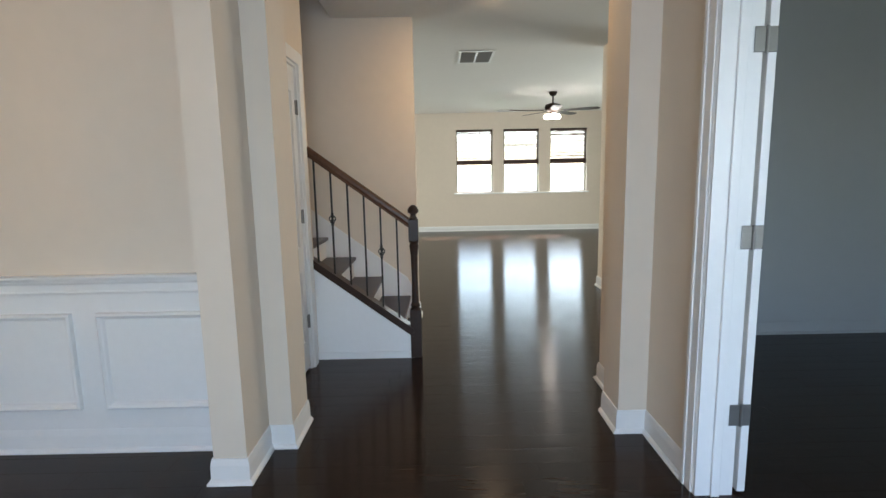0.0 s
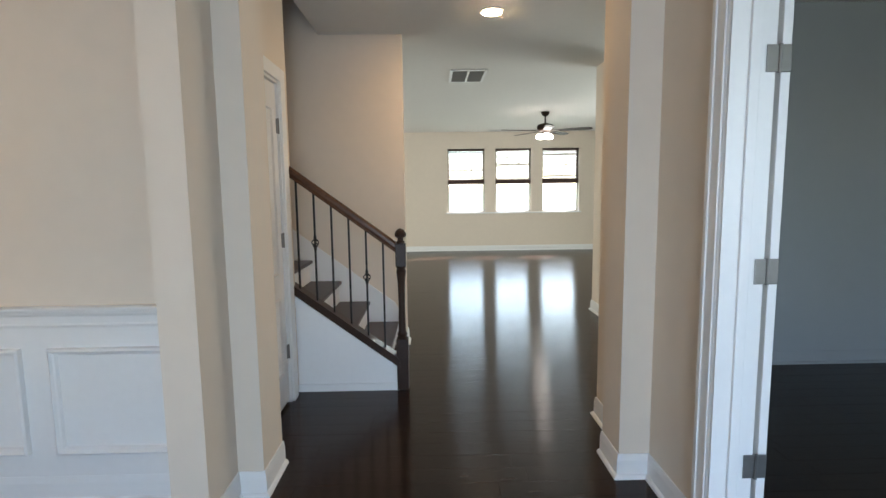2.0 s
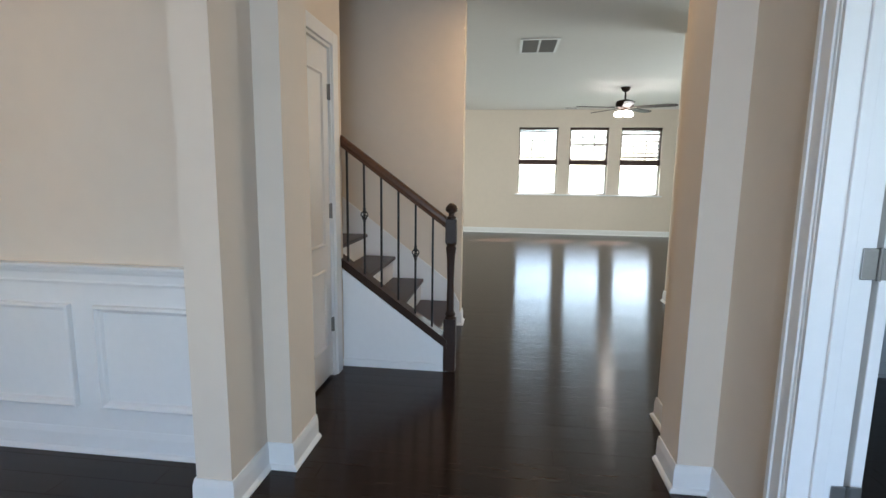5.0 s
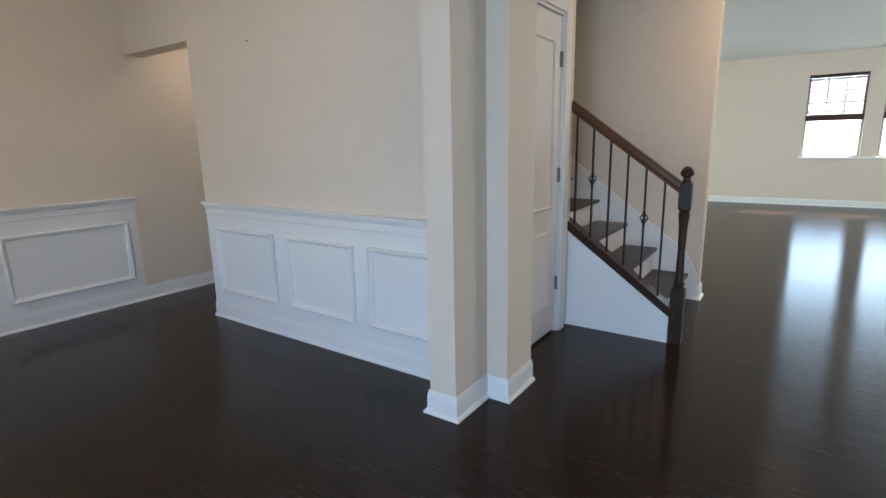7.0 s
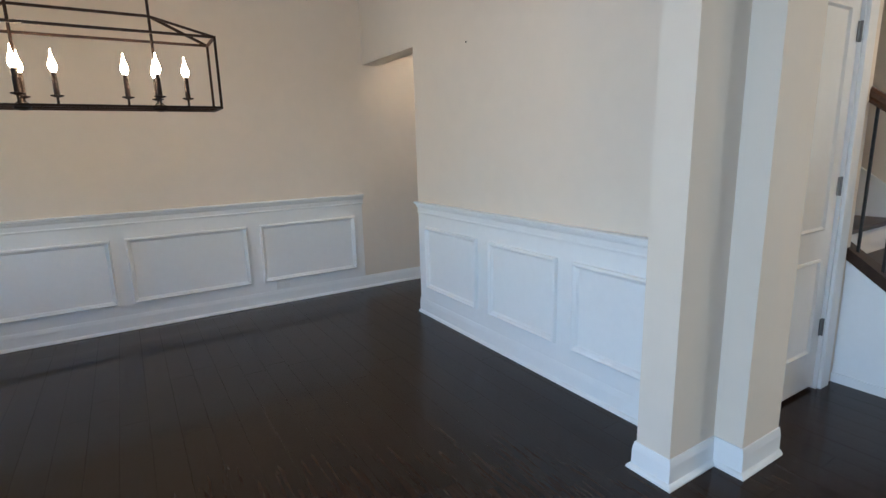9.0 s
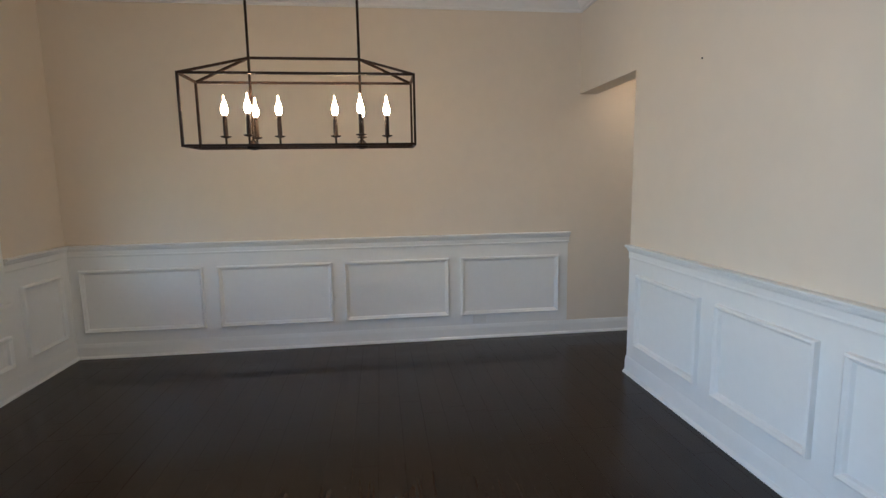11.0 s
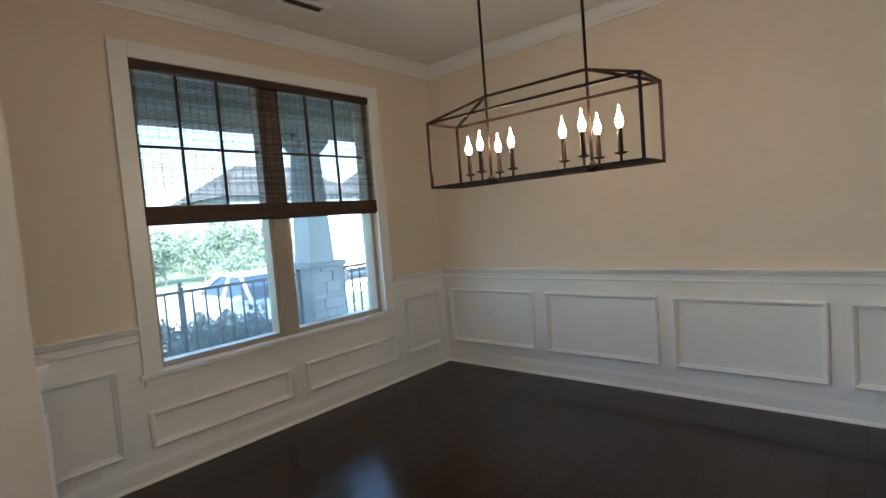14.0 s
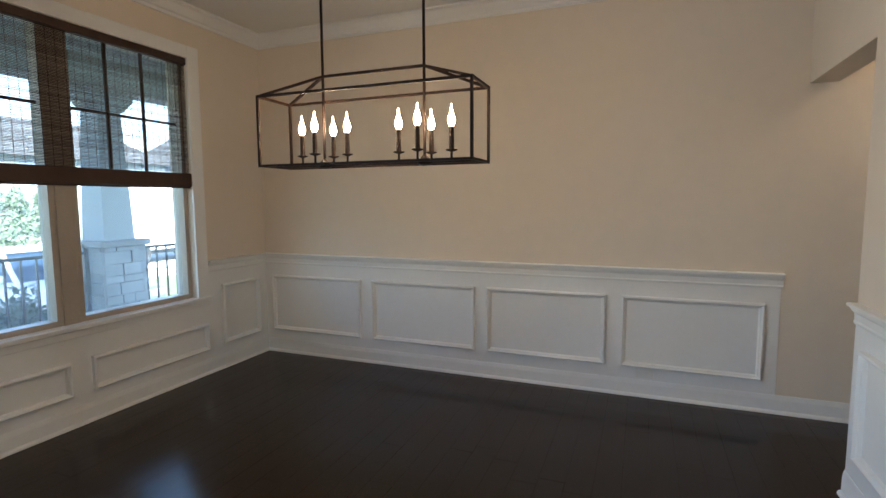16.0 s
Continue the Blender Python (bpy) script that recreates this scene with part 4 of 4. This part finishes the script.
def car(x, y, label):
    """A saloon whose nose points to +y; x, y: the middle of the body on the ground."""
    top = thing("car", label, "car", at=(x, y, GZ + 0.03))
    g = GZ + 0.03
    side = [(-2.25, 0.35), (-2.28, 0.62), (-2.20, 0.92), (-1.75, 1.0), (-1.15, 1.02), (0.75, 0.98), (1.55, 0.90), (2.10, 0.76), (2.25, 0.55), (2.22, 0.30), (1.75, 0.24), (-1.8, 0.24)]
    bm = bmesh.new()
    prism(bm, [(y + u, g + v) for u, v in side], "x", x - 0.90, x + 0.90)
    bmesh.ops.bevel(bm, geom=list(bm.edges), offset=0.06, segments=2, affect="EDGES")
    part("body", bm, CARPAINT, top, smooth=True)
    bm = bmesh.new()
    lo = [(-1.65, 0.98), (0.85, 0.95)]
    hi = [(-0.85, 1.43), (0.10, 1.43)]
    v = [bm.verts.new((x + sx * 0.80, y + u, g + z)) for sx in (-1, 1) for u, z in lo] + [bm.verts.new((x + sx * 0.60, y + u, g + z)) for sx in (-1, 1) for u, z in hi]
    for f in ((0, 1, 5, 4), (2, 3, 7, 6), (0, 2, 6, 4), (1, 3, 7, 5), (4, 5, 7, 6), (0, 1, 3, 2)):
        bm.faces.new([v[i] for i in f])
    part("cabin_glass", bm, CARGLASS, top, "dark blue-tinted windows")
    bm = bmesh.new()
    prism(bm, [(y - 0.95, g + 1.425), (y + 0.18, g + 1.425), (y + 0.05, g + 1.47), (y - 0.75, g + 1.475)], "x", x - 0.63, x + 0.63)
    for sx in (-1, 1):
        bar(bm, (x + sx * 0.80, y + 0.87, g + 0.95), (x + sx * 0.61, y + 0.12, g + 1.45), 0.06)
        bar(bm, (x + sx * 0.80, y - 1.67, g + 0.98), (x + sx * 0.61, y - 0.87, g + 1.45), 0.10)
        bar(bm, (x + sx * 0.80, y - 0.35, g + 0.98), (x + sx * 0.61, y - 0.35, g + 1.45), 0.06)
    part("roof", bm, CARPAINT, top)
    for u in (-1.35, 1.40):
        for sx in (-1, 1):
            bm = bmesh.new()
            lathe(bm, [(0.30, -0.10), (0.33, -0.07), (0.33, 0.07), (0.30, 0.10)], 0, 0, 24)
            bm.transform(Matrix.Translation((x + sx * 0.84, y + u, g + 0.33)) @ Matrix.Rotation(math.pi / 2, 4, "Y"))
            wheel = part("wheel", bm, RUBBER, top)
            bm = bmesh.new()
            lathe(bm, [(0.20, -0.115), (0.22, -0.10), (0.22, 0.10), (0.20, 0.115)], 0, 0, 20)
            bm.transform(Matrix.Translation((x + sx * 0.84, y + u, g + 0.33)) @ Matrix.Rotation(math.pi / 2, 4, "Y"))
            part("rim", bm, NICKEL, wheel)
    for sx in (-1, 1):
        part("headlight", one(x + sx * 0.55, x + sx * 0.82, y + 2.12, y + 2.24, g + 0.60, g + 0.72, bevel=0.02), TRUCKWHITE, top)
        part("mirror", one(x + sx * 0.86, x + sx * 1.02, y + 0.55, y + 0.70, g + 0.98, g + 1.10, bevel=0.03), CARPAINT, top)
    part("grille", one(x - 0.45, x + 0.45, y + 2.20, y + 2.27, g + 0.42, g + 0.62, bevel=0.02), DARK, top)


car(-6.1, -7.45, "pale silver saloon car parked on the driveway")

truck = thing("delivery_truck", "white delivery truck with purple marking parked on the street", "truck", at=(-16, -14.9, GZ))
part("cargo_box", one(-18.6, -12.6, -16.2, -14.0, GZ + 0.55, GZ + 3.3, bevel=0.05), TRUCKWHITE, truck)
bm = bmesh.new()
prism(bm, [(-18.62, GZ + 0.5), (-18.62, GZ + 2.3), (-19.3, GZ + 2.3), (-19.8, GZ + 1.5), (-20.3, GZ + 1.35), (-20.4, GZ + 0.5)], "y", -16.1, -14.1)
part("cab", bm, TRUCKWHITE, truck)
bm = bmesh.new()
for b in ((-15.00, -14.75, 1.70, 2.75), (-15.80, -15.25, 1.70, 2.35)):
    box(bm, b[0], b[1], -14.0, -13.985, GZ + b[2], GZ + b[3])
part("marking", bm, PURPLE, truck, "purple block shape on the side")
part("skirt", one(-18.5, -12.8, -15.9, -14.2, GZ + 0.38, GZ + 0.56), DARK, truck)
for u in (-16.8, -13.3, -19.5):
    for yy in (-14.1, -16.1):
        bm = bmesh.new()
        lathe(bm, [(0.38, -0.12), (0.42, -0.08), (0.42, 0.08), (0.38, 0.12)], 0, 0, 24)
        bm.transform(Matrix.Translation((u, yy, GZ + 0.42)) @ Matrix.Rotation(math.pi / 2, 4, "X"))
        wheel = part("wheel", bm, RUBBER, truck)


def house(x0, x1, y0, y1, eave, ridge, label):
    top = thing("house", label, "house", "houses across the street", at=((x0 + x1) / 2, (y0 + y1) / 2, GZ))
    part("wall", one(x0, x1, y0, y1, GZ, eave), SIDING, top)
    bm = bmesh.new()
    ym, o = (y0 + y1) / 2, 0.5
    v = [bm.verts.new(p) for p in ((x0 - o, y0 - o, eave), (x1 + o, y0 - o, eave), (x1 + o, y1 + o, eave), (x0 - o, y1 + o, eave), (x0 + 3.2, ym, ridge), (x1 - 3.2, ym, ridge))]
    for f in ((0, 1, 5, 4), (1, 2, 5), (2, 3, 4, 5), (3, 0, 4), (0, 1, 2, 3)):
        bm.faces.new([v[i] for i in f])
    part("roof", bm, ROOFING, top)
    n = max(2, int((x1 - x0) / 2.8))
    for fl in (GZ + 1.0, GZ + 3.9):
        if fl + 1.5 > eave:
            continue
        for i in range(n):
            x = x0 + (x1 - x0) * (i + 0.5) / n
            w = part("window", one(x - 0.55, x + 0.55, y1 - 0.02, y1 + 0.05, fl, fl + 1.5), TRIM, top)
            part("pane", one(x - 0.47, x + 0.47, y1 + 0.02, y1 + 0.06, fl + 0.08, fl + 1.42), CARGLASS, w)


house(-30.5, -18.5, -42, -33, 4.3, 7.2, "blue-grey house with a hipped shingle roof")
house(-46, -34, -41, -32, 4.9, 8.6, "two-storey blue-grey house with a shingle roof")

# daylight in the openings behind the camera: front door glass and office window
daylight_lamp(0.65, SY - 0.02, 1.1, 0.86, 1.9, (0, 1, 0), 6.2, (0.60, 0.79, 1.0))
daylight_lamp(3.0, SY - 0.02, 1.30, 1.7, 1.3, (0, 1, 0), 2.2, (0.75, 0.88, 1.0))
for a, b in LW:
    daylight_lamp((a + b) / 2, FARY + 0.19, (LZ0 + LZ1) / 2, b - a, LZ1 - LZ0, (0, -1, 0), 1.0, (0.90, 1.0, 0.95))
# added fill lamps on the living room's closed side walls, out of view
daylight_lamp(LX0 + 0.01, 10.0, 1.1, 2.6, 2.0, (1, 0, 0), 14, (0.93, 1.0, 0.90))
daylight_lamp(5.24, 9.0, 1.1, 2.4, 2.0, (-1, 0, 0), 14, (0.93, 1.0, 0.90))

# ---- floorboards ----
BOARD, LENGTHS = 0.127, (0.7, 0.95, 1.2, 1.5)


def board_shape(length, lift):
    """One board with eased top edges, its corner at the origin; lift: how far its crown stands up."""
    g, c = 0.0001, 0.0007
    l, w, t = length - g, BOARD - g, 0.0
    v = [(g, g, -0.0102), (l, g, -0.0102), (l, w, -0.0102), (g, w, -0.0102), (g, g, t - c), (l, g, t - c), (l, w, t - c), (g, w, t - c),
         (g + c, g + c, t), (l - c, g + c, t), (l - c, w - c, t), (g + c, w - c, t), (g + c, BOARD / 2, t + lift), (l - c, BOARD / 2, t + lift)]
    f = [(0, 1, 5, 4), (1, 2, 6, 5), (2, 3, 7, 6), (3, 0, 4, 7), (4, 5, 9, 8), (6, 7, 11, 10), (5, 6, 10, 13, 9), (7, 4, 8, 12, 11), (8, 9, 13, 12), (12, 13, 10, 11)]
    return v, f


shapes = {}
for length in LENGTHS:
    for lift in (0.0, 0.00015):
        v, f = board_shape(length, lift)
        me = bpy.data.meshes.new("board")
        me.from_pydata(v, [], f)
        me.materials.append(FLOOR)
        shapes[length, lift] = me
rng = random.Random(71)
rest_v, rest_f = [], []
row = 0
while -0.37 + (row + 1) * BOARD < 13.5:
    y = -0.37 + row * BOARD
    x = -4.1
    while x < 5.3:
        length, lift = rng.choice(LENGTHS), rng.choice((0.0, 0.00015))
        if x == -4.1:
            length = rng.uniform(0.3, 1.0)      # the first and the last board of a row are cut to fit
        length = min(length, 5.35 - x)
        m = Matrix.Translation((x, y, -rng.uniform(0.0, 0.0004))) @ Matrix.Rotation(rng.gauss(0, 0.0012), 4, "X")
        if length in LENGTHS and -3.8 < x + length / 2 < 1.45 and 0.4 < y < 6.6:
            board = new("board", shapes[length, lift])
            board.parent = floor
            board.matrix_basis = m
        else:
            v, f = board_shape(length, lift)
            k = len(rest_v)
            rest_v += [tuple(m @ Vector(p)) for p in v]
            rest_f += [tuple(i + k for i in face) for face in f]
        x += length
    row += 1
me = bpy.data.meshes.new("far_boards")
me.from_pydata(rest_v, [], rest_f)
me.materials.append(FLOOR)
rest = new("far_boards", me)
rest.parent = floor
tagged(rest, kind="stuff")
